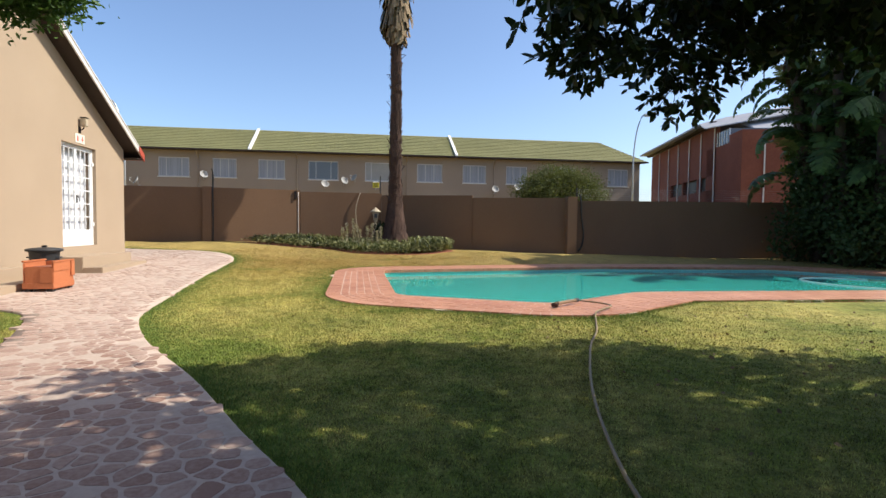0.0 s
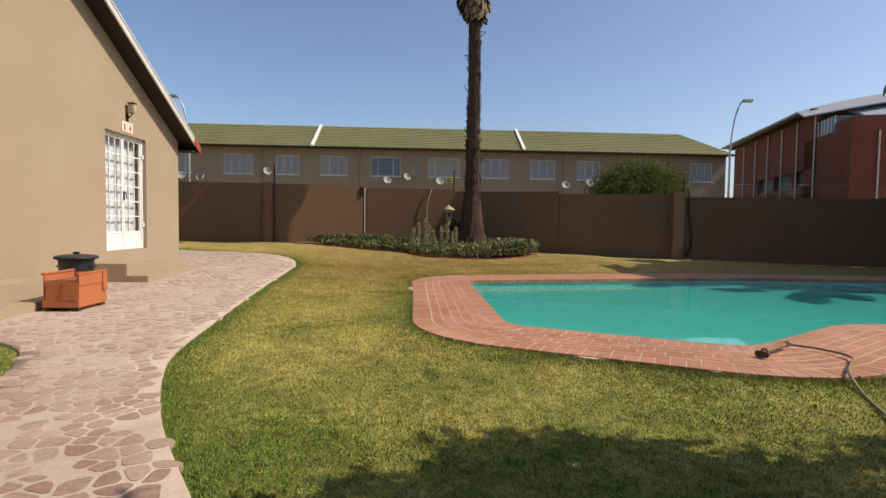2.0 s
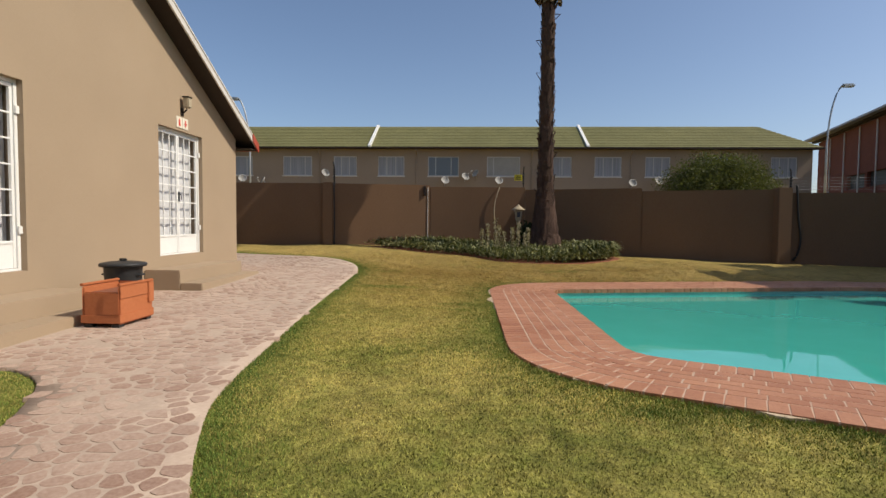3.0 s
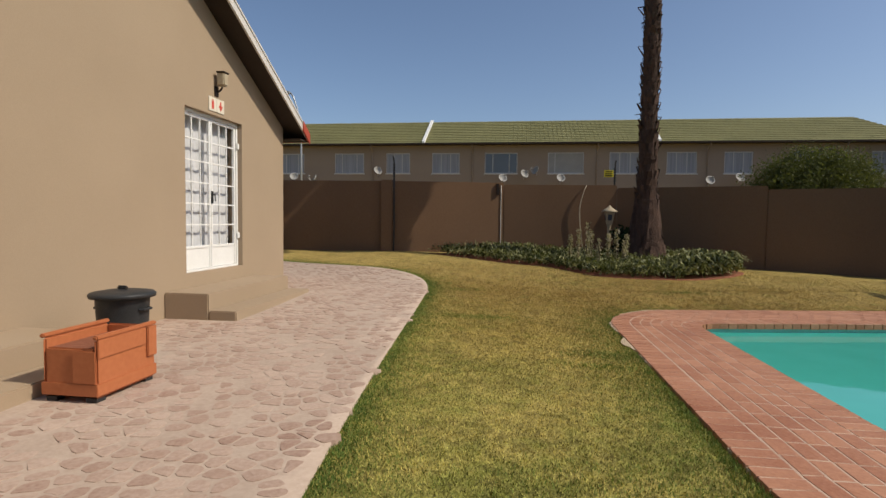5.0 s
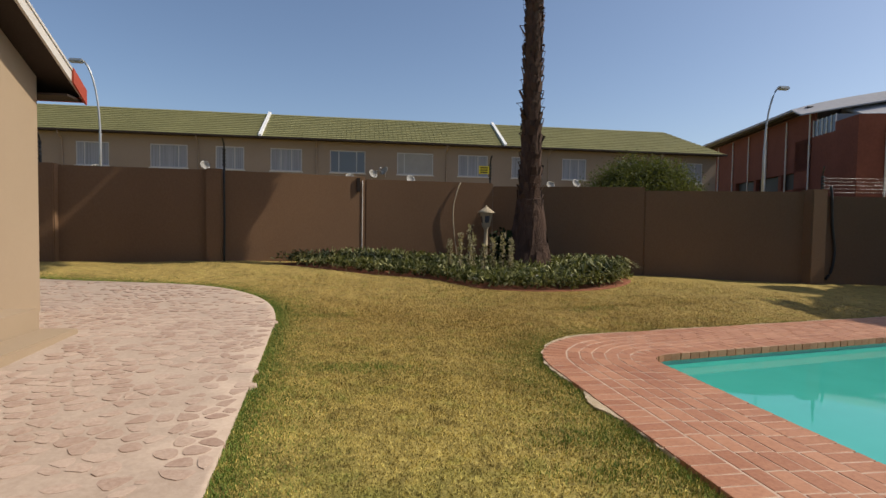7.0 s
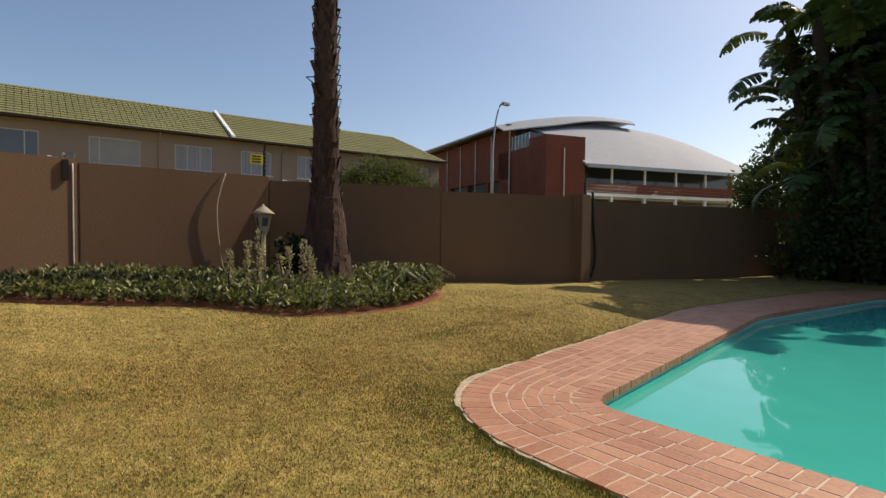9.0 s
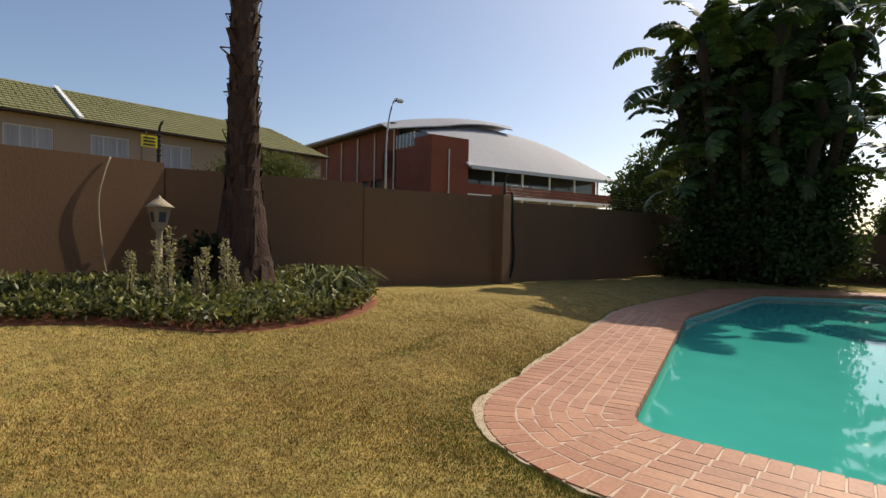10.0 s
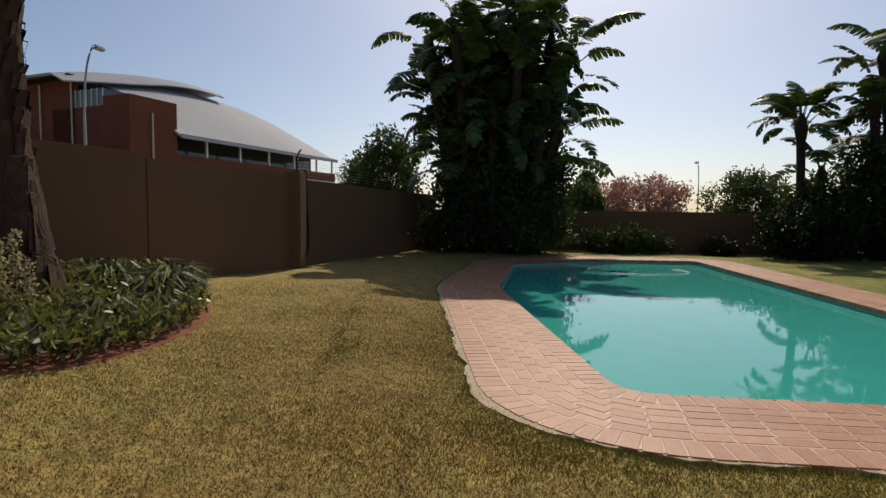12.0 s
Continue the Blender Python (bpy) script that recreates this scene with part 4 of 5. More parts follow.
# ---- plants ----
def leafy(name, place, label, category, blobs, leaf, mat, trunk=None, bark=TREEBARK, seed=1, group="", kind="", up=0.3):
    """A tree or bush: limbs that reach into uneven clumps of small leaves."""
    rng = np.random.default_rng(seed)
    tree = thing(name, place, label, category, group, kind)
    allpts, bm = [], bmesh.new()
    for centre, radii, count, per, spread in blobs:
        cc, pts = clumps(rng, centre, radii, count, per, spread)
        allpts.append(pts)
        if trunk:
            base = Vector(trunk[-1][0])
            for q in cc[:: max(1, len(cc) // 7)]:
                q = Vector(q)
                mid = base.lerp(q, 0.5) + Vector(rng.normal(size=3) * 0.12 * (q - base).length * 0.5)
                tube([base, mid, q], 0.03, 5, bm, radii=[trunk[-1][1] * 0.38, trunk[-1][1] * 0.17, 0.01])
    if trunk:
        tube([p for p, _ in trunk], 0.1, 9, bm, radii=[r for _, r in trunk])
        part("trunk", bm, bark, tree, smooth=True)
    else:
        bm.free()
    polys("crown", leaves(rng, np.concatenate(allpts), *leaf, up=up), 6, mat, tree)
    return tree


def shade_tree(place, label, blobs, leaf, trunk, seed):
    """A broad-leaved tree: limbs rise into the crown, each clump is a spray of twigs with leaves in tufts towards their tips."""
    rng = np.random.default_rng(seed)
    tree = thing("shade_tree", place, label, "tree")
    bm, roots, tips = bmesh.new(), [], []
    base = Vector(trunk[-1][0])
    for centre, radii, count in blobs:
        cc, _ = clumps(rng, centre, radii, count, 1, 0.0)
        hub = Vector(centre) + Vector((0, 0, 0.45 * radii[2]))
        mid = base.lerp(hub, 0.5) + Vector((0, 0, 0.35 + 0.08 * (hub - base).length))
        limb = smooth_line([tuple(base), tuple(mid), tuple(hub)], 5)
        tube(limb, 0.05, 7, bm, radii=[float(v) for v in np.linspace(trunk[-1][1] * 0.5, 0.025, len(limb))])
        for q in cc[::5]:
            q = Vector(q)
            tube([hub, hub.lerp(q, 0.55) + Vector((0, 0, 0.08)), q], 0.02, 4, bm, radii=[0.028, 0.016, 0.006])
        d = rng.normal(size=(count, 6, 3))
        d /= np.linalg.norm(d, axis=2)[:, :, None]
        outward = (cc - np.array(centre)) / np.array(radii)
        d = d * 0.8 + outward[:, None, :] * 0.6 + np.array((0, 0, -0.25))
        ln = rng.uniform(0.16, 0.34, (count, 6, 1))
        roots.append(np.repeat(cc, 6, axis=0))
        tips.append((cc[:, None, :] + d * ln).reshape(-1, 3))
    tube([p for p, _ in trunk], 0.1, 10, bm, radii=[r for _, r in trunk])
    part("trunk", bm, TREEBARK, tree, smooth=True)
    roots, tips = np.concatenate(roots), np.concatenate(tips)
    side = np.cross(tips - roots, rng.normal(size=roots.shape))
    side *= 0.003 / (np.linalg.norm(side, axis=1)[:, None] + 1e-9)
    polys("twig_spray", np.stack([roots - side, roots + side, tips + side, tips - side], 1).reshape(-1, 3), 4, TREEBARK, tree)
    t = rng.uniform(0.35, 1.0, (len(tips), 9, 1)) ** 0.6
    at = roots[:, None, :] + (tips - roots)[:, None, :] * t
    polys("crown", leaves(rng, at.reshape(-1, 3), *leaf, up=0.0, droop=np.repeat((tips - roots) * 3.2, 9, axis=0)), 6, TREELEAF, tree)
    return tree


# big broad-leaved tree beside the start of the walk
shade_tree((6.4, 0.6, 0.15), "large dense dark-leaved tree shading the lawn",
           [((-0.2, -0.3, 4.3), (3.4, 2.4, 1.6), 640), ((-3.4, 2.0, 3.75), (1.6, 1.5, 0.75), 190), ((-3.8, 0.5, 3.8), (1.6, 1.4, 0.7), 190), ((0.5, 1.8, 3.6), (1.9, 1.6, 0.9), 260), ((-3.9, -1.2, 3.6), (1.8, 2.4, 0.8), 260),
            ((-3.2, -4.2, 4.6), (3.0, 2.8, 1.1), 250), ((-6.9, -2.9, 4.6), (2.4, 2.2, 0.9), 300), ((-5.0, 2.65, 2.86), (0.4, 0.35, 0.26), 13), ((-4.4, 3.1, 2.78), (0.55, 0.42, 0.40), 28),
            ((-3.5, 3.6, 2.85), (0.6, 0.42, 0.45), 36), ((-2.7, 3.6, 3.25), (0.7, 0.45, 0.45), 40), ((-2.2, 2.9, 3.45), (1.3, 0.8, 0.70), 120), ((-1.1, 3.2, 3.3), (1.0, 0.7, 0.7), 90)],
           (0.105, 0.046), [((0, 0, -0.1), 0.34), ((0.05, 0.03, 1.2), 0.27), ((-0.1, 0.1, 2.6), 0.22)], 4)
leafy("feathery_tree", (-3.6, 1.2, 0.15), "overhanging branch tip of a fine-leaved green tree", "tree",
      [((2.0, 1.6, 2.36), (0.32, 0.26, 0.2), 140, 80, 0.05), ((1.6, 1.35, 2.55), (0.45, 0.4, 0.3), 170, 80, 0.06)],
      (0.045, 0.014), CONIFER, [((0, 0, -0.1), 0.16), ((0.1, 0.05, 1.4), 0.13), ((0.7, 0.6, 2.6), 0.09)], seed=5)
# bush behind the wall, trees and shrubs beyond
leafy("round_bush", (14.7, 38.0, 0.0), "broad rounded olive-green bush behind the wall", "bush",
      [((0, 0, 3.8), (3.3, 2.4, 1.95), 600, 60, 0.28)], (0.15, 0.06), BUSHLEAF, [((0, 0, -0.2), 0.25), ((0, 0, 2.2), 0.2)], seed=6)
for x, y, z, r, h, mat, lab, seed in ((25.5, 20.2, 0.3, 1.9, 3.1, FARLEAF, "dark green tree beyond the corner of the wall", 7), (60, 31.5, 0.3, 3.2, 3.6, FARLEAF, "green tree at the end of the brick hall", 8),
                                       (36.5, 4.2, 0.3, 3.6, 2.1, PINKLEAF, "broad tree in pink blossom beyond the wall", 9), (33.0, -1.7, 0.3, 2.4, 2.15, FARLEAF, "round green tree beyond the wall", 10),
                                       (30.0, 8.9, 0.3, 1.0, 1.6, FARLEAF, "green shrubbery beyond the wall", 11), (47, 9.5, 0.3, 1.2, 2.0, FARLEAF, "far green tree beyond the wall", 12), (52, 5.6, 0.3, 0.9, 3.2, FARLEAF, "far dark pointed conifer tree", 13)):
    leafy("tree", (x, y, z), lab, "tree", [((0, 0, h * 1.05), (r, r, h * 0.85), 150, 60, 0.26)], (0.24, 0.10), mat, [((0, 0, -0.3), 0.22), ((0.05, 0, h * 0.5), 0.16)], seed=seed)


def frond(rng, length, width, arch, strips=17, stalk=0.42):
    """One torn banana-like leaf along x: a stalk that bends over, and a comb of narrow strips on both sides; quads as corner points."""
    s = np.linspace(0, 1, 40)
    ang = -arch * np.clip(s - 0.12, 0, 1) ** 1.5
    ds = length / 39
    cx, cz = np.concatenate([[0], np.cumsum(np.cos(ang[1:]) * ds)]), np.concatenate([[0], np.cumsum(np.sin(ang[1:]) * ds)])

    def at(t):
        return np.interp(t, s, cx), np.interp(t, s, cz), np.interp(t, s, ang)
    out = []
    for t0, t1 in ((0, 0.17), (0.17, stalk), (stalk, 0.66), (0.66, 0.98)):
        (x0, z0, _), (x1, z1, _) = at(t0), at(t1)
        w0, w1 = 0.036 * (1 - 0.85 * t0), 0.036 * (1 - 0.85 * t1)
        out.append([(x0, -w0, z0), (x1, -w1, z1), (x1, w1, z1), (x0, w0, z0)])
    fold = rng.uniform(0.0, 0.55)
    for sgn in (-1, 1):
        i = 0
        while i < strips:
            run = int(rng.choice((1, 1, 2, 3)))
            tm = min((i + 0.5 * run) / strips, 1.0)
            (x0, z0, a0), (x1, z1, _) = at(stalk + (1 - stalk) * i / strips), at(min(stalk + (1 - stalk) * (i + run) / strips, 1))
            i += run
            w = width * min(1.0, (tm / 0.12 + 0.35)) * max(0.12, 1 - tm ** 5) * rng.uniform(0.88, 1.06)
            fwd = 0.08 + 0.35 * tm ** 2 + rng.uniform(-0.06, 0.06)
            drop = (fold + rng.uniform(-0.08, 0.12)) * w
            ex, ez, ca, sa = x1 - x0, z1 - z0, math.cos(a0), math.sin(a0)

            def side_point(u, k, fall):
                return (x0 + ex * k + fwd * w * u * ca + fall * sa, sgn * u * w * (1 - 0.25 * fold), z0 + ez * k + fwd * w * u * sa - fall * ca)
            m0, m1 = side_point(0.6, 0.02, 0.45 * drop), side_point(0.6, 0.96, 0.45 * drop)
            out.append([(x0, 0, z0), (x1, 0, z1), m1, m0])
            out.append([m0, m1, side_point(1.0, 0.80, drop * 1.2), side_point(0.97, 0.16, drop * 1.15)])
    return np.array(out).reshape(-1, 3)


def strelitzia(place, label, stems, seed, fill=(), spread=0.25, leafsize=(2.1, 0.36), rise=(80, 64, 50, 38, 22)):
    rng = np.random.default_rng(seed)
    plant = thing("giant_strelitzia", place, label, "tree", "giant strelitzias")
    quads = []
    for (sx, sy), (tx, ty), h, count in stems:
        pts = [Vector((sx, sy, -0.1)), Vector(((sx + tx) / 2, (sy + ty) / 2, h * 0.5)), Vector((tx, ty, h))]
        part("stem", tube(pts, 0.1, 9, radii=[0.15, 0.13, 0.14]), TREEBARK, plant, smooth=True)
        part("leaf_sheath", tube([pts[1].lerp(pts[2], 0.8), pts[2], pts[2] + Vector((0, 0, 0.45))], 0.1, 9, radii=[0.15, 0.21, 0.07]), TREEBARK, plant, smooth=True)
        for k in range(count):
            f = frond(rng, leafsize[0] * rng.uniform(0.75, 1.2), leafsize[1] * rng.uniform(0.8, 1.2), rng.uniform(1.3, 3.3), 22, 0.40)
            yaw, el = 2 * math.pi * (k * 0.382 + rng.uniform(0, 0.2)), radians(rng.choice(rise) + rng.uniform(-8, 8))
            m = Matrix.Translation(Vector((tx, ty, h)).lerp(pts[1], rng.random() ** 2.2 * spread)) @ Matrix.Rotation(yaw, 4, "Z") @ Matrix.Rotation(-el, 4, "Y") @ Matrix.Rotation(rng.uniform(-0.5, 0.5), 4, "X")
            mm = np.array(m)
            quads.append(f @ mm[:3, :3].T + mm[:3, 3])
    polys("crown", np.concatenate(quads), 4, STRELITZIA, plant)
    if fill:
        pts = np.concatenate([clumps(rng, *b)[1] for b in fill])
        polys("creeper", leaves(rng, pts, 0.14, 0.08, up=-0.2), 6, CREEPER, plant, "dense dark creeper leaves")
    return plant


rngs = np.random.default_rng(21)
big = []
for k in range(30):
    a, r = 2 * math.pi * k * 0.382, 1.75 * math.sqrt((k + 0.5) / 30)
    h = 7.2 - 0.5 * r - 2.0 * (k % 3 == 2) - 1.6 * (k % 5 == 4)
    big.append(((0.6 * r * math.cos(a), 0.8 * r * math.sin(a)), (1.25 * r * math.cos(a), 1.4 * r * math.sin(a)), h + rngs.uniform(-0.4, 0.5), 13))
strelitzia((15.0, 13.9, 0.3), "tall dense clump of giant strelitzia overgrown with creeper", big, 22,
           [((0, 0, 2.5), (1.7, 2.2, 2.6), 430, 60, 0.24), ((0, 0.1, 5.0), (1.45, 1.95, 1.8), 330, 55, 0.28), ((0, 0, 0.9), (2.0, 2.6, 1.0), 160, 60, 0.2), ((-0.1, -1.6, 2.0), (0.8, 0.9, 1.9), 80, 60, 0.2)], spread=0.95, leafsize=(2.35, 0.40), rise=(84, 70, 56, 42, 24))
strelitzia((16.0, 3.7, 0.25), "slim giant strelitzia with arching torn leaves", [((0, -0.1), (-0.05, 0.1), 4.35, 22), ((0.25, -0.3), (0.5, -0.9), 2.7, 9)], 23, [((0.2, -0.7, 1.3), (0.8, 1.2, 1.5), 130, 60, 0.2)], spread=0.35, leafsize=(2.1, 0.36), rise=(86, 80, 72, 58, 44, 28))
strelitzia((15.6, 0.9, 0.25), "tall leaning clump of giant strelitzia", [((0, 0), (0.0, 0.7), 6.5, 18), ((0.3, -0.3), (0.4, -0.6), 6.6, 16), ((0.1, 0.4), (-0.3, 1.1), 5.0, 12), ((0, -0.8), (-0.3, -1.2), 5.8, 16), ((0.2, 0.1), (0.1, 0.2), 4.4, 14)], 24,
           [((0, -0.1, 2.3), (1.3, 1.9, 2.5), 300, 60, 0.22)], spread=0.7)
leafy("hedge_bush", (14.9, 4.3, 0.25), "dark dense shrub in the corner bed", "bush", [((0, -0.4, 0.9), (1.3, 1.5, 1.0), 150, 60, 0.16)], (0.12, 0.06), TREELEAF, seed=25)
leafy("low_shrub", (15.9, 9.3, 0.28), "low glossy-leaved shrub in front of the wall", "bush", [((0, 0.1, 0.3), (0.6, 1.7, 0.55), 120, 50, 0.10)], (0.11, 0.055), CREEPER, seed=26)
leafy("low_shrub", (16.0, 6.2, 0.28), "low dark shrub in front of the wall", "bush", [((0, 0, 0.2), (0.4, 0.6, 0.4), 40, 50, 0.10)], (0.11, 0.055), TREELEAF, seed=27)

# palm
rng = np.random.default_rng(31)
PALM = (1.25, 18.36)
palm = thing("palm_tree", (PALM[0], PALM[1], gz(*PALM)), "tall slender palm with rough trunk and dry frond skirt", "palm tree")
prof = [(0.60, -0.15), (0.53, 0.05), (0.455, 0.25), (0.385, 0.6), (0.315, 1.0), (0.238, 1.6), (0.196, 2.4), (0.184, 3.6), (0.176, 5.2), (0.168, 7.0), (0.168, 9.6)]
part("trunk", lathe(prof, 26, 0.22), FIBRE, palm, smooth=True)
pr_z, pr_r = [p[1] for p in prof], [p[0] for p in prof]
quads = []
z, k = 0.12, 0
while z < 7.1:
    r = np.interp(z, pr_z, pr_r)
    for s in range(9):
        a = 2 * math.pi * (s / 9 + 0.5 * (k % 2) / 9) + rng.uniform(-0.3, 0.3)
        w, h, o = r * rng.uniform(0.16, 0.44), rng.uniform(0.10, 0.22) * (1.7 if z < 0.5 else 2.2 if z < 1.3 else 1), rng.uniform(0.01, 0.07) * (0.22 if z < 1.3 else 2.4 if rng.random() < 0.10 else 1)
        ca, sa = math.cos(a), math.sin(a)
        low, tip = [], []
        r2 = np.interp(z + h, pr_z, pr_r)
        for d in (-1, 1):
            low.append((r * 0.97 * ca - d * w * sa, r * 0.97 * sa + d * w * ca, z))
            tip.append(((r2 + o) * ca - d * w * 0.55 * sa, (r2 + o) * sa + d * w * 0.55 * ca, z + h))
        top = [((r2 * 0.9) * ca + d * w * 0.55 * sa, (r2 * 0.9) * sa - d * w * 0.55 * ca, z + h + 0.012) for d in (1, -1)]
        quads += [low[0], low[1], tip[1], tip[0], tip[0], tip[1], top[1], top[0]]
    z += rng.uniform(0.13, 0.17)
    k += 1
polys("old_leaf_bark", np.array(quads), 4, BARK, palm, "ragged old leaf bases on the trunk")
quads = []
for _ in range(420):
    zz = rng.uniform(7.3, 10.0)
    a = rng.uniform(0, 2 * math.pi)
    r0, ln = 0.20, rng.uniform(0.9, 1.5)
    spread = rng.uniform(0.12, 0.42) * min(1, (zz - 6.9) / 1.6)
    ca, sa, w = math.cos(a), math.sin(a), rng.uniform(0.02, 0.06)
    p = [(r0 * ca - w * sa, r0 * sa + w * ca, zz), (r0 * ca + w * sa, r0 * sa - w * ca, zz)]
    zb = max(zz - ln, 6.75 + rng.uniform(0, 0.5))
    q = [((r0 + spread) * ca + w * sa * 1.4, (r0 + spread) * sa - w * ca * 1.4, zb), ((r0 + spread) * ca - w * sa * 1.4, (r0 + spread) * sa + w * ca * 1.4, zb + 0.08)]
    quads += p + q
polys("frond_skirt", np.array(quads), 4, DRYFROND, palm, "hanging skirt of dry grey-brown fronds")
quads = []
for k in range(34):
    f = frond(rng, rng.uniform(1.8, 2.4), 0.28, rng.uniform(0.6, 1.8), 16, 0.2)
    m = np.array(Matrix.Translation((0, 0, 10.0)) @ Matrix.Rotation(2.4 * k, 4, "Z") @ Matrix.Rotation(-radians(rng.uniform(-10, 75)), 4, "Y"))
    quads.append(f @ m[:3, :3].T + m[:3, 3])
polys("crown", np.concatenate(quads), 4, STRELITZIA, palm)

# planted bed round the palm
BED = [(p.x, p.y) for p in smooth_line([(-3.9, 18.95, 0), (-2.6, 18.2, 0), (-1.2, 17.55, 0), (-0.5, 16.85, 0), (0.1, 16.45, 0), (1.0, 16.4, 0), (1.9, 16.65, 0), (2.7, 17.1, 0), (3.15, 17.7, 0), (3.2, 18.3, 0), (3.0, 18.95, 0)], 4)] + [(0.85, 19.7), (-2.05, 19.6)]
bed = flat_mesh("planting_bed", BED, lambda x, y: ground_z(x, y) + 0.012, 0.4, SOIL)
tagged(bed, "planting bed of bare red soil", "flower bed", kind="structure")


def bed_points(rng, count, poly, margin=0.12):
    xs, ys = [p[0] for p in poly], [p[1] for p in poly]
    x, y = rng.uniform(min(xs), max(xs), count * 3), rng.uniform(min(ys), max(ys), count * 3)
    ok = inside(x, y, poly) & (edge_distance(x, y, poly) > margin * rng.uniform(0.2, 1.8, count * 3))
    return x[ok][:count], y[ok][:count]


rng = np.random.default_rng(41)
x, y = bed_points(rng, 27000, BED, 0.03)
d2 = np.hypot(x - PALM[0], y - PALM[1])
keep = d2 > 0.5
x, y = x[keep], y[keep]
h = 0.12 + 0.16 * np.clip((x + 0.5) / 3, 0, 1) * rng.uniform(0.3, 1, len(x)) + 0.12 * rng.random(len(x))
cover = polys("ground_cover", leaves(rng, np.stack([x, y, ground_z(x, y) + 0.03 + h * rng.uniform(0.2, 1, len(x))], 1), 0.085, 0.030, up=0.5), 6, IVY)
tagged(cover, "dense glossy green ground-cover plants with paler leaf tips, glints and dark gaps coloured in", "ground cover", kind="stuff")


def strap_clump(x, y, seed, blades=110, size=0.55):
    r = np.random.default_rng(seed)
    q = []
    for _ in range(blades):
        a, ln, w = r.uniform(0, 2 * math.pi), size * r.uniform(0.6, 1.1), r.uniform(0.010, 0.02)
        ca, sa = math.cos(a), math.sin(a)
        p = [(0.05 * ca, 0.05 * sa, 0), (0.35 * ln * ca, 0.35 * ln * sa, 0.62 * ln), (0.8 * ln * ca, 0.8 * ln * sa, 0.62 * ln * r.uniform(0.5, 1.0))]
        for (ax, ay, az), (bx, by, bz), w0, w1 in ((p[0], p[1], w, w), (p[1], p[2], w, 0.002)):
            q += [(ax - w0 * sa, ay + w0 * ca, az), (ax + w0 * sa, ay - w0 * ca, az), (bx + w1 * sa, by - w1 * ca, bz), (bx - w1 * sa, by + w1 * ca, bz)]
    plant = thing("strap_leaf_plant", (x, y, gz(x, y) + 0.02), "clump of arching strap-shaped green leaves", "plant", "strap-leaved clumps")
    polys("leaves", np.array(q), 4, IVY, plant)


for i, (px, py) in enumerate(((2.7, 17.6), (2.35, 17.35), (2.9, 18.1), (2.2, 18.0), (1.95, 17.2), (2.6, 18.5), (1.6, 17.0), (1.0, 17.1))):
    strap_clump(px, py, 50 + i, size=0.68 if i < 6 else 0.46)


def flower_spike(x, y, h, seed):
    r = np.random.default_rng(seed)
    plant = thing("flower_spike", (x, y, gz(x, y)), "tall pale flowering spike with small dry leaves", "plant", "flower spikes")
    part("stem", tube([(0, 0, 0), (r.uniform(-0.04, 0.04), r.uniform(-0.04, 0.04), h * 0.5), (r.uniform(-0.09, 0.09), r.uniform(-0.06, 0.06), h)], 0.008, 6), TREEBARK, plant)
    z = r.uniform(0.2, h, 240)
    pts = np.stack([r.normal(0, 0.024, 240), r.normal(0, 0.024, 240), z], 1)
    polys("blossom", leaves(r, pts, 0.042, 0.02, up=0.6), 6, SPIKE, plant)


for i, (px, py, h) in enumerate(((-0.35, 17.4, 0.85), (-0.15, 17.55, 1.0), (0.05, 17.3, 0.7), (0.3, 17.6, 0.78), (0.45, 17.45, 0.9), (-0.5, 17.7, 0.7), (0.62, 17.5, 0.65), (-0.05, 17.75, 0.8), (0.75, 17.9, 0.75))):
    flower_spike(px, py, h, 70 + i)
leafy("small_shrub", (0.85, 18.6, gz(0.85, 18.6)), "small dark shrub beside the palm trunk", "bush", [((0, 0, 0.4), (0.3, 0.3, 0.4), 40, 40, 0.07)], (0.09, 0.045), TREELEAF, seed=91)


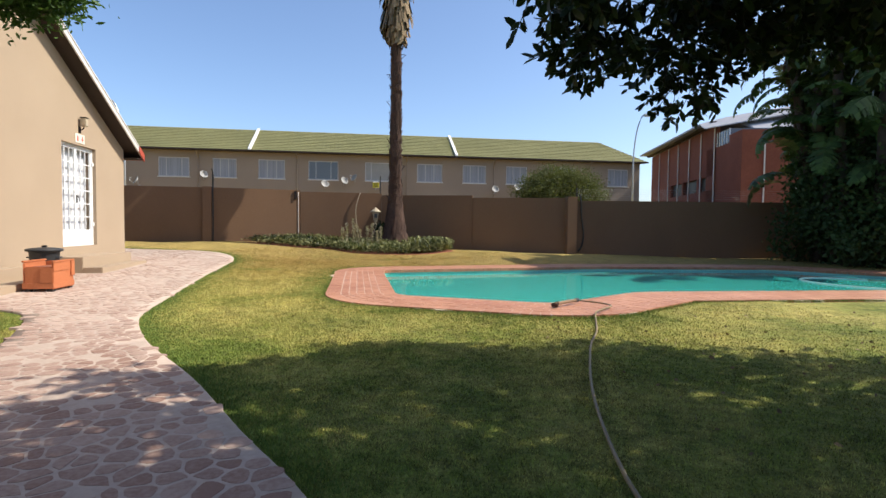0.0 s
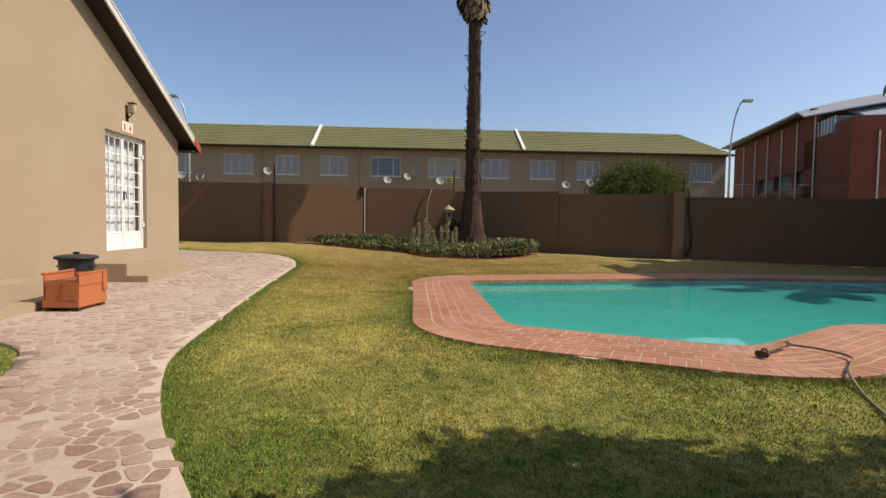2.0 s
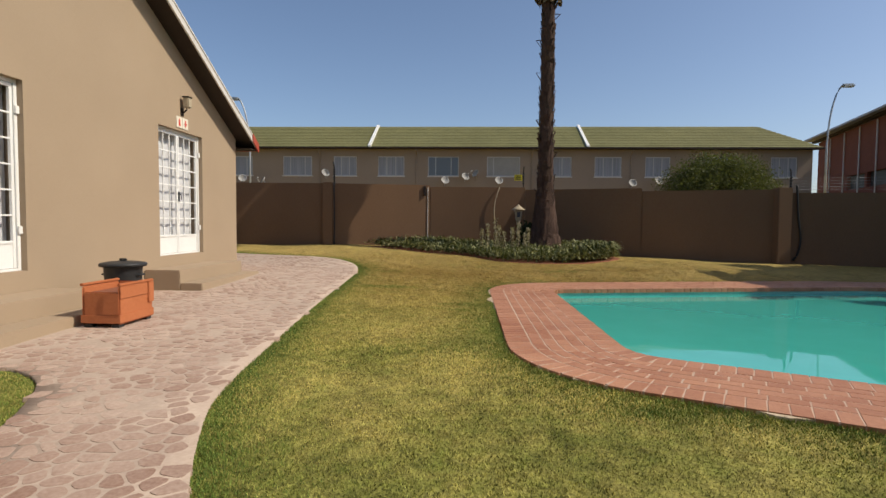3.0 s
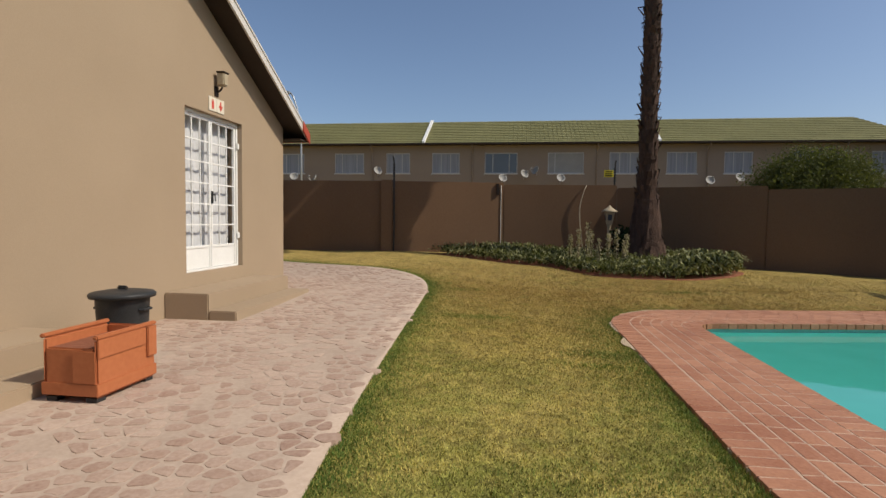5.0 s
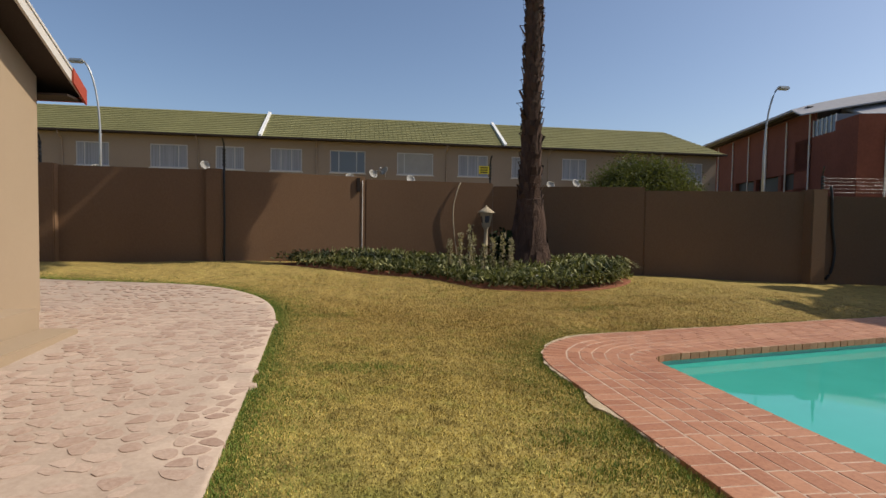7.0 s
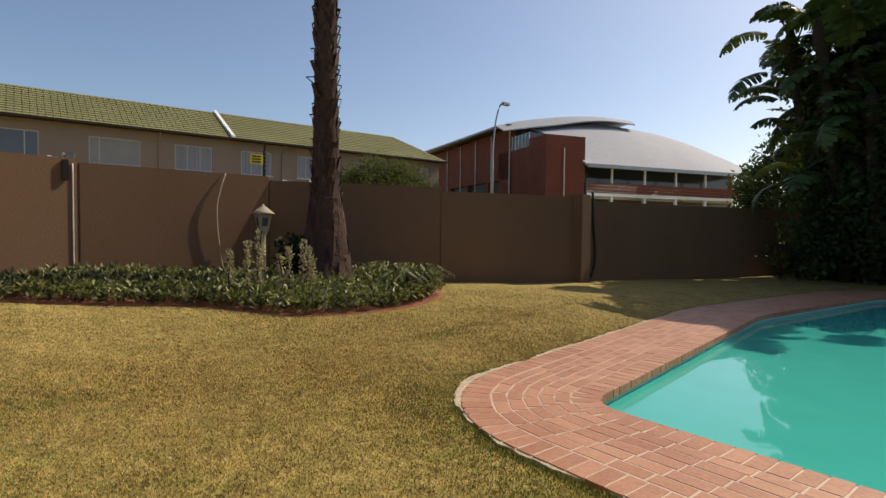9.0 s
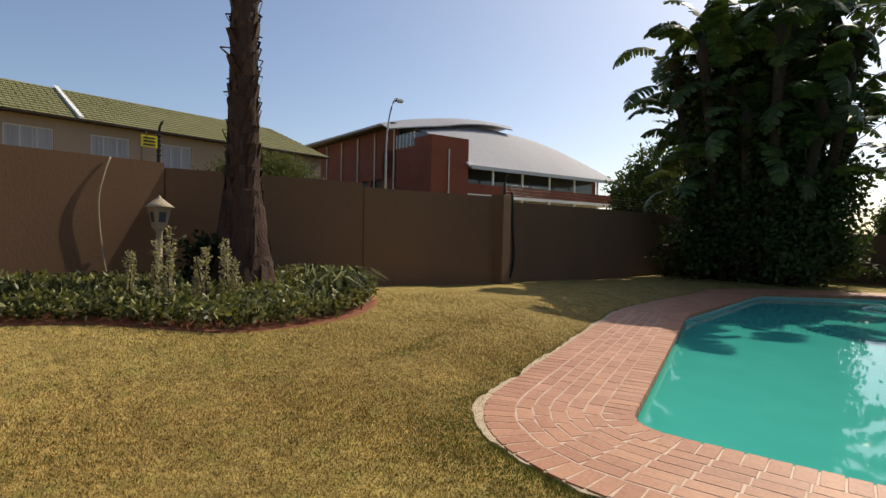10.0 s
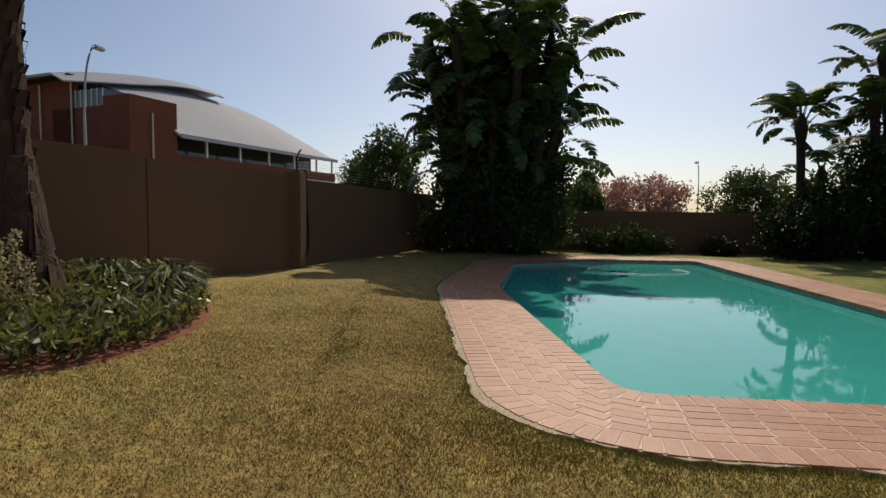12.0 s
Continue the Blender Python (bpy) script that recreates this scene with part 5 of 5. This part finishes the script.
# ---- things in the garden ----
def planter(x, y, rz):
    """An orange plastic box planter, one end higher, with moulded panels."""
    z = float(path_z(np.array([x]), np.array([y]))[0])
    p = thing("planter_box", (x, y, z), "orange terracotta-coloured plastic planter box with panelled sides", "planter", rz=rz)
    a, b, t, h = 0.205, 0.29, 0.025, 0.43
    bm = boxes((-a, -a + t, -b, b, 0.03, h), (a - t, a, -b, b, 0.03, h), (-a + t, a - t, -b, -b + t, 0.04, h - 0.06), (-a + t, a - t, b - t, b, 0.04, h), (-a + t, a - t, -b + t, b - t, 0.04, 0.07), bevel=0.012)
    part("box", bm, TERRACOTTA, p)
    part("panel", boxes((a, a + 0.02, b - 0.10, b, 0.2, h), bevel=0.006), TERRACOTTA, p)
    part("ledge", boxes((a, a + 0.010, -b + 0.004, b - 0.105, h - 0.13, h), bevel=0.004), TERRACOTTA, p)
    part("panel", boxes((0.03, a, -b - 0.012, -b, 0.131, h - 0.075), bevel=0.005), TERRACOTTA, p)
    part("skirt_band", boxes((-a - 0.008, a + 0.008, -b - 0.008, b + 0.008, 0.045, 0.13), bevel=0.004), TERRACOTTA, p)
    part("rim", boxes((a - t, a + 0.014, -b - 0.01, b + 0.01, h + 0.001, h + 0.03), bevel=0.008), TERRACOTTA, p)
    part("rim", boxes((-a - 0.014, -a + t, -b - 0.01, b + 0.01, h + 0.001, h + 0.03), bevel=0.008), TERRACOTTA, p)
    for sx in (-1, 1):
        for sy in (-1, 1):
            part("foot", boxes((sx * 0.15 - 0.04, sx * 0.15 + 0.04, sy * 0.24 - 0.04, sy * 0.24 + 0.04, 0, 0.03)), BLACKPLASTIC, p)
    part("soil", boxes((-a + t, a - t, -b + t, b - t, 0.28, 0.36)), SOIL, p)


def waste_bin(x, y):
    z = float(path_z(np.array([x]), np.array([y]))[0])
    bn = thing("waste_bin", (x, y, z), "black plastic dustbin with a domed lid", "bin")
    part("body", lathe([(0.175, 0.0), (0.185, 0.01), (0.20, 0.27), (0.215, 0.52), (0.225, 0.54), (0.212, 0.548)], 28), BLACKPLASTIC, bn, smooth=True)
    part("lid", lathe([(0.215, 0.55), (0.262, 0.542), (0.268, 0.57), (0.25, 0.585), (0.16, 0.60), (0.0, 0.61)], 28), BLACKPLASTIC, bn, smooth=True)
    part("knob", boxes((-0.05, 0.05, -0.018, 0.018, 0.603, 0.64), bevel=0.012), BLACKPLASTIC, bn)
    for s in (-1, 1):
        part("handle", tube([(s * 0.205, -0.06, 0.44), (s * 0.238, -0.05, 0.44), (s * 0.238, 0.05, 0.44), (s * 0.205, 0.06, 0.44)], 0.012), BLACKPLASTIC, bn)


planter(-4.65, 8.935, 0)
waste_bin(-5.14, 9.76)

# lantern on a post in the bed
lx, ly = 0.62, 19.52
lan = thing("garden_lantern", (lx, ly, gz(lx, ly)), "weathered cream lantern with a hat-shaped roof on a post", "lantern")
part("post", lathe([(0.07, -0.05), (0.065, 0.0), (0.048, 0.05), (0.043, 0.50), (0.05, 0.505), (0.05, 0.52), (0.043, 0.525), (0.043, 0.86), (0.065, 0.90), (0.065, 0.92)], 14), LANTERN, lan, smooth=True)
corners = ((-1, -1), (1, -1), (1, 1), (-1, 1))
bm = bmesh.new()
lo, hi = ([bm.verts.new((a * w, b * w, z)) for a, b in corners] for w, z in ((0.07, 0.92), (0.118, 1.228)))
bm.faces.new(lo[::-1])
bm.faces.new(hi)
for i in range(4):
    bm.faces.new((lo[i], lo[(i + 1) % 4], hi[(i + 1) % 4], hi[i]))
part("body", bm, LANTERN, lan)
for rz in range(4):
    m = Matrix.Rotation(rz * math.pi / 2, 4, "Z") @ Matrix.Translation((0, -0.097, 1.09)) @ Matrix.Rotation(radians(8.9), 4, "X")
    bm = bmesh.new()
    box(bm, -0.05, 0.05, -0.006, 0.004, -0.075, 0.075, m=m)
    part("pane", bm, GLASS, lan)
part("roof", lathe([(0.195, 1.229), (0.20, 1.238), (0.14, 1.285), (0.07, 1.34), (0.028, 1.37), (0.022, 1.395), (0.0, 1.405)], 20), LANTERN, lan, smooth=True)


# cables, conduits and fence posts on the boundary wall
def wall_y(x):
    for (x0, y0), (x1, y1) in zip(WALL_PTS, WALL_PTS[1:]):
        if x0 <= x <= x1:
            return y0 + (y1 - y0) * (x - x0) / (x1 - x0)
    return 17.0


def cable(name, pts, r, mat, label, category):
    ob = part(name, tube(smooth_line(pts, 5), r, 8), mat, smooth=True)
    return tagged(ob, label, category)


wx = -2.12
wy = wall_y(wx)
cable("conduit", [(wx, wy - 0.011, gz(wx, wy)), (wx, wy - 0.011, 1.6), (wx, wy - 0.011, 2.5)], 0.010, VERGE, "white plastic conduit pipe on the boundary wall", "pipe")
tagged(part("junction_box", boxes((wx - 0.13, wx - 0.05, wall_y(wx) - 0.07, wall_y(wx) - 0.02, 2.25, 2.55), bevel=0.01), SOFFIT), "brown junction box high on the boundary wall", "junction box")
wx = -4.86
wy = wall_y(wx) - 0.1
cable("cable", [(wx, wy, gz(wx, wy)), (wx + 0.01, wy, 1.5), (wx, wy, 2.6)], 0.022, BLACKMETAL, "black cable running up the boundary wall", "cable")
wx = 7.68
cable("cable", [(wx - 0.05, wall_y(wx) - 0.04, 0.52), (wx + 0.06, wall_y(wx) - 0.05, 0.7), (wx + 0.12, wall_y(wx) - 0.05, 1.1), (wx + 0.04, wall_y(wx) - 0.05, 1.7), (wx, wall_y(wx) - 0.05, 2.3), (wx - 0.01, wall_y(wx) - 0.03, 2.5)], 0.028, BLACKMETAL,
      "black corrugated cable hanging down the boundary wall", "cable")
wx = -0.05
cable("cable", [(wx + 0.1, wall_y(wx) - 0.05, gz(wx, wall_y(wx))), (wx, wall_y(wx) - 0.05, 1.3), (wx - 0.04, wall_y(wx) - 0.06, 1.9), (wx + 0.04, wall_y(wx) - 0.05, 2.3), (wx + 0.12, wall_y(wx) - 0.02, 2.52)], 0.013, LANTERN,
      "pale weathered cable against the boundary wall", "cable")


def fence_post(x, top, lean=0.0, h=0.62):
    y = wall_y(x) + 0.11
    ob = thing("fence_post", (x, y, top), "black electric-fence post with insulators on the wall", "fence post", "electric-fence posts")
    part("post", boxes((-0.018, 0.018, -0.018, 0.018, 0, h * 0.72)), BLACKMETAL, ob)
    part("arm", tube([(0, 0, h * 0.70), (-lean * 0.3, -0.05, h * 0.9), (-lean, -0.14, h)], 0.018), BLACKMETAL, ob)
    for i in range(5):
        part("insulator", lathe([(0.022, 0), (0.035, 0.01), (0.035, 0.03), (0.022, 0.04)], 10, m=Matrix.Translation((0, -0.02, 0.1 + i * 0.075))), BLACKPLASTIC, ob)


for x, top, lean in ((-4.9, 2.58, 0), (0.80, 2.53, 0), (7.6, 2.28, 0.1), (-8.2, 2.58, 0), (15.3, 2.28, 0.1)):
    fence_post(x, top, lean)
for k in range(5):
    pts = [(x, wall_y(x) + 0.09, 2.38 + k * 0.075) for x in (7.6, 15.3)]
    tagged(part("fence_wire", tube(pts, 0.002, 5), GALV), "thin taut electric-fence wire", "wire", "fence wires")
sx = 0.64
sg = thing("warning_sign", (sx, wall_y(sx) + 0.06, 2.83), "yellow electric-fence warning sign with black lettering bars", "sign")
part("plate", boxes((-0.12, 0.12, -0.006, 0.0, -0.09, 0.09), bevel=0.002), YELLOW, sg)
for zz in (0.05, 0.0, -0.05):
    part("lettering_bar", boxes((-0.085, 0.085, -0.009, -0.006, zz - 0.012, zz + 0.012)), BLACKMETAL, sg)
part("stay", tube([(0.115, -0.003, 0.05), (0.16, 0.03, 0.05), (0.16, 0.04, -0.38)], 0.008), BLACKMETAL, sg)

# pool brush pole and its hose
rest = POOL_Z + 0.012
broom = thing("pool_brush", (2.50, 6.46, rest), "weathered wooden pool brush and pole lying on the bricks", "pool brush", rz=32)
part("head", boxes((0.03, 0.075, -0.055, 0.055, 0.0, 0.05), bevel=0.01), BARK, broom)
part("pole", tube([(0.06, 0, 0.04), (0.30, 0.015, 0.045), (0.55, 0.03, 0.045)], 0.023), WOOD, broom)
part("grip", tube([(0.53, 0.03, 0.045), (0.60, 0.034, 0.045)], 0.028), BLACKPLASTIC, broom)
part("clamp", boxes((0.078, 0.11, -0.028, 0.03, 0.012, 0.07), bevel=0.01), BARK, broom)
hose_pts = [(3.02, 6.86, rest + 0.03), (3.22, 6.72, rest + 0.02), (3.28, 6.42, rest + 0.02), (3.02, 6.12, rest + 0.02), (2.82, 5.88, rest + 0.02), (2.70, 5.6, 0.25)]
for px, py in ((2.52, 5.2), (2.28, 4.8), (2.0, 4.2), (1.74, 3.6), (1.53, 3.05), (1.32, 2.4), (1.2, 1.9), (1.15, 1.3), (1.3, 0.5), (1.7, -0.6)):
    hose_pts.append((px, py, float(lawn_z(np.array([px]), np.array([py]))[0]) + 0.02))
tagged(part("garden_hose", tube(smooth_line(hose_pts, 6), 0.011, 8), HOSE, smooth=True), "olive-brown garden hose lying across the lawn", "hose")
ringpts = [(10.9 + 0.95 * math.cos(a), 10.1 + 1.25 * math.sin(a), POOL_Z - 0.118) for a in np.linspace(0.5, 5.3, 40)]
tagged(part("pool_cleaner_hose", tube(ringpts, 0.025, 8), CREAMHOSE, smooth=True), "pale ribbed pool-cleaner hose floating in a loop", "hose")


# ---- pieces: paving bricks, path stones, grass ----
def brick_mesh(name, a, b, h, mat, bevel=0.0035):
    bm = boxes((-a / 2, a / 2, -b / 2, b / 2, -h, 0))
    bmesh.ops.bevel(bm, geom=[e for e in bm.edges if all(v.co.z > -0.001 for v in e.verts)], offset=bevel, segments=1, affect="EDGES")
    me = bpy.data.meshes.new(name)
    bm.to_mesh(me)
    bm.free()
    me.materials.append(mat)
    return me


def along(poly, pitch, shift=0.0):
    """Places and headings at even steps along a closed outline."""
    pts = [Vector(p) for p in poly]
    pts.append(pts[0])
    lens = [0.0]
    for p, q in zip(pts, pts[1:]):
        lens.append(lens[-1] + (q - p).length)
    count = int(lens[-1] / pitch)
    step = lens[-1] / count
    k = 0
    for i in range(count):
        s = (i + 0.5 + shift) * step % lens[-1]
        while k + 1 < len(lens) - 1 and lens[k + 1] < s:
            k += 1
        while lens[k] > s:
            k -= 1
        t = (s - lens[k]) / (lens[k + 1] - lens[k])
        p = pts[k].lerp(pts[k + 1], t)
        d = pts[k + 1] - pts[k]
        yield p.x, p.y, math.atan2(d.y, d.x)


COURSE = [(0.108, True, 0.0)] + [(0.283 + 0.121 * i, False, 0.5 * (i % 2) + 0.13 * i) for i in range(5)] + [(0.95, True, 0.3)]
header = brick_mesh("brick", 0.110, 0.227, 0.07, BRICK_ONE, 0.0018)
stretcher = brick_mesh("brick", 0.227, 0.111, 0.07, BRICK_ONE, 0.0018)
rng = np.random.default_rng(101)
spots = []
for d, head, shift in COURSE:
    outline = offset_line(POOL, d, 0.12)
    for x, y, a in along(outline, 0.119 if head else 0.236, shift):
        spots.append((x, y, POOL_Z + rng.uniform(-0.0006, 0.0014), a + rng.normal(0, 0.012), head))
spots.sort(key=lambda s: math.hypot(s[0] + 0.1, (s[1] - 10.5) * 0.75))
for x, y, z, a, head in spots[:300]:
    ob = new("brick", header if head else stretcher)
    ob.parent = pool_paving
    ob.matrix_basis = Matrix.LocRotScale((x, y, z), Euler((rng.normal(0, 0.002), rng.normal(0, 0.002), a)), (rng.uniform(0.955, 1.0), rng.uniform(0.96, 1.0), 1))
rest_v, rest_f = [], []
for x, y, z, a, head in spots[300:]:
    me = header if head else stretcher
    co = np.empty(len(me.vertices) * 3)
    me.vertices.foreach_get("co", co)
    co = co.reshape(-1, 3)
    ca, sa = math.cos(a), math.sin(a)
    base = len(rest_v)
    rest_v += [(x + p[0] * ca - p[1] * sa, y + p[0] * sa + p[1] * ca, z + p[2]) for p in co]
    rest_f += [[base + v for v in f.vertices] for f in me.polygons]
ob = raw("brick_field", rest_v, rest_f, BRICK, pool_paving)
ob["kind"] = "stuff"


# path stones: irregular cells of a jittered grid, parted by joints, some nearly buried in sand
def cell_outline(k, pts, near, joint):
    """The part of the plane nearest to point k, drawn in by the joint."""
    cx, cy = pts[k]
    poly = [(cx - 0.16, cy - 0.16), (cx + 0.16, cy - 0.16), (cx + 0.16, cy + 0.16), (cx - 0.16, cy + 0.16)]
    for q in near:
        dx, dy = pts[q][0] - cx, pts[q][1] - cy
        ln = math.hypot(dx, dy)
        if ln < 1e-6:
            continue
        dx, dy = dx / ln, dy / ln
        lim = cx * dx + cy * dy + ln / 2 - joint
        out = []
        for a, b in zip(poly, poly[1:] + poly[:1]):
            da, db = a[0] * dx + a[1] * dy - lim, b[0] * dx + b[1] * dy - lim
            if da <= 0:
                out.append(a)
            if (da < 0) != (db < 0):
                t = da / (da - db)
                out.append((a[0] + (b[0] - a[0]) * t, a[1] + (b[1] - a[1]) * t))
        poly = out
        if len(poly) < 3:
            return []
    soft = []
    for a, b in zip(poly, poly[1:] + poly[:1]):
        soft += [(a[0] * 0.8 + b[0] * 0.2, a[1] * 0.8 + b[1] * 0.2), (a[0] * 0.2 + b[0] * 0.8, a[1] * 0.2 + b[1] * 0.8)]
    return soft


rng = np.random.default_rng(111)
cell = 0.138
cols, lines = int(9.0 / cell), int(19.2 / (cell * 0.9))
pts = [(-7.3 + (c + 0.5 * (r % 2)) * cell + rng.normal(0, 0.032), -2.0 + r * cell * 0.9 + rng.normal(0, 0.032)) for r in range(lines) for c in range(cols)]
px, py = np.array([p[0] for p in pts]), np.array([p[1] for p in pts])
ok = inside(px, py, path_poly) & (edge_distance(px, py, path_poly) > 0.04) & ~((px < HX + 0.08) & (py < H_CORNER + 0.1)) & ~((px < -4.88) & (((py > 11.28) & (py < 13.67)) | ((py > 7.15) & (py < 9.55))))
order = sorted(np.nonzero(ok)[0], key=lambda k: math.hypot(px[k] + 3.2, (py[k] - 8.0) * 0.8))
zs = path_z(px, py)
rv, rf, made = [], [], 0
for k in order:
    r, c = divmod(int(k), cols)
    near = [rr * cols + cc for rr in range(r - 2, r + 3) for cc in range(c - 2, c + 3) if 0 <= rr < lines and 0 <= cc < cols and (rr, cc) != (r, c)]
    cx, cy, z = px[k], py[k], zs[k]
    bury = noise.noise(Vector((cx * 0.75, cy * 0.75, 3.0))) + 0.6 * noise.noise(Vector((cx * 2.3, cy * 2.3, 9.0)))
    if rng.random() < 0.03 + 0.55 * max(0.0, bury) + 0.08 * min(1.0, max(0.0, (cy - 8) / 3)):
        continue
    out = cell_outline(k, pts, near, rng.uniform(0.004, 0.010) + 0.012 * max(0.0, bury))
    if len(out) < 6:
        continue
    n_o = len(out)
    lift = 0.0012 + 0.0018 * rng.random() - 0.0015 * max(0.0, bury)
    tilt = rng.normal(0, 0.006, 2)
    vs = [(a, b, z - 0.03) for a, b in out]
    vs += [(cx + (a - cx) * 0.95, cy + (b - cy) * 0.95, z + lift + tilt[0] * (a - cx) + tilt[1] * (b - cy)) for a, b in out]
    vs.append((cx, cy, z + lift + 0.002))
    fs = [(i, (i + 1) % n_o, n_o + (i + 1) % n_o, n_o + i) for i in range(n_o)] + [(n_o + i, n_o + (i + 1) % n_o, 2 * n_o) for i in range(n_o)]
    if made < 300:
        raw("stone", [(a - cx, b - cy, c - z) for a, b, c in vs], fs, STONE_ONE, garden_path).matrix_basis = Matrix.Translation((cx, cy, z))
        made += 1
    else:
        base = len(rv)
        rv += vs
        rf += [[base + v for v in f] for f in fs]
ob = raw("stone_field", rv, rf, STONE, garden_path)
ob["kind"] = "stuff"


# grass blades where the lawn is near the walk, longer along the edges
rng = np.random.default_rng(121)


def blades(x, y, size):
    k = len(x)
    z = lawn_z(x, y) - 0.004
    a, lean = rng.uniform(0, 2 * math.pi, k), rng.uniform(0.1, 0.9, k)
    h = size * rng.uniform(0.6, 1.3, k)
    w = rng.uniform(0.003, 0.0055, k) * (0.6 + 10 * size)
    ca, sa = np.cos(a), np.sin(a)
    b = rng.uniform(0, 2 * math.pi, k)
    p0 = np.stack([x - w * sa, y + w * ca, z], 1)
    p1 = np.stack([x + w * sa, y - w * ca, z], 1)
    p2 = np.stack([x + h * lean * np.cos(b), y + h * lean * np.sin(b), z + h], 1)
    return np.stack([p0, p1, p2], 1).reshape(-1, 3)


def on_lawn(x, y):
    return ~inside(x, y, path_poly) & ~inside(x, y, pool_out) & ~inside(x, y, BED) & ~((x < HX) & (y < H_CORNER) & (y > 1.2))


def scatter(x0, x1, y0, y1, density):
    k = int((x1 - x0) * (y1 - y0) * density)
    x, y = rng.uniform(x0, x1, k), rng.uniform(y0, y1, k)
    ok = on_lawn(x, y)
    return x[ok], y[ok]


chunks = []
for x0, x1, y0, y1 in ((-3.4, 8.0, 1.0, 7.5), (-3.4, 1.0, 7.5, 13.0), (-3.6, 8.5, 13.0, 18.6), (-6.5, -3.4, 4.2, 7.6), (-7.5, -3.6, 16.0, 19.4)):
    x, y = scatter(x0, x1, y0, y1, 9500)
    away = np.hypot(np.maximum(np.abs(x + 1.4) - 2.2, 0), np.maximum(y - 14.0, 0))
    thin = rng.random(len(x)) < np.clip(1.0 - away / 6.0, 0.0, 1.0) ** 1.3
    chunks.append(blades(x[thin], y[thin], 0.019))
edge_chunks = []
edge_pts = [(p.x, p.y) for p in RIGHT_EDGE[12:]]
for poly, closed, dens in ((edge_pts, False, 2100), (pool_out, True, 420), ([(p.x, p.y) for p in LEFT_EDGE[:19:-1]], False, 701)):
    pairs = list(zip(poly, poly[1:] + poly[:1])) if closed else list(zip(poly, poly[1:]))
    for (ax, ay), (bx, by) in pairs:
        ln = math.hypot(bx - ax, by - ay)
        k = int(ln * dens)
        t, o = rng.random(k), np.abs(rng.normal(0, 0.04 if closed else 0.11, k)) - (0.0 if closed else 0.06)
        nx, ny = (by - ay) / ln, -(bx - ax) / ln
        x, y = ax + (bx - ax) * t + nx * o, ay + (by - ay) * t + ny * o
        edge_chunks.append(blades(x, y, 0.028 if not closed else 0.024))
        if (closed and ax < 3.5) or (not closed and dens > 700):                     # greener turf fading away from the paving
            k = int(ln * 2500)
            t, o = rng.random(k), 0.02 + np.abs(rng.normal(0, 0.26, k))
            x, y = ax + (bx - ax) * t + nx * o, ay + (by - ay) * t + ny * o
            ok = on_lawn(x, y)
            edge_chunks.append(blades(x[ok], y[ok], 0.019))
for cx, cy, r, k in ((-2.1, 12.25, 0.28, 900), (-2.5, 12.3, 0.2, 300), (-0.75, 10.75, 0.25, 900), (-0.9, 10.3, 0.2, 500), (0.3, 6.6, 0.25, 700), (-2.6, 14.6, 0.3, 500), (-1.2, 8.2, 0.35, 700), (1.1, 14.9, 0.25, 500)):
    px, py = rng.normal(cx, r, k), rng.normal(cy, r * 0.35, k)
    ok = on_lawn(px, py)
    edge_chunks.append(blades(px[ok], py[ok], 0.028))
tagged(polys("edge_grass", np.concatenate(edge_chunks), 3, EDGEGRASS), "longer greener grass along the path and pool edges", "grass", kind="stuff")
px, py = rng.uniform(1.8, 6.5, 140), rng.uniform(1.8, 6.0, 140)
ok = on_lawn(px, py)
tagged(polys("leaf_litter", leaves(rng, np.stack([px[ok], py[ok], lawn_z(px[ok], py[ok]) + 0.015], 1), 0.045, 0.025, up=0.0), 6, DRYFROND), "scattered dry brown fallen leaves on the lawn", "fallen leaves", kind="stuff")
lawn_blades = polys("grass", np.concatenate(chunks), 3, BLADE)
tagged(lawn_blades, "short mown grass blades, mixed green and dry yellow", "grass", kind="stuff")
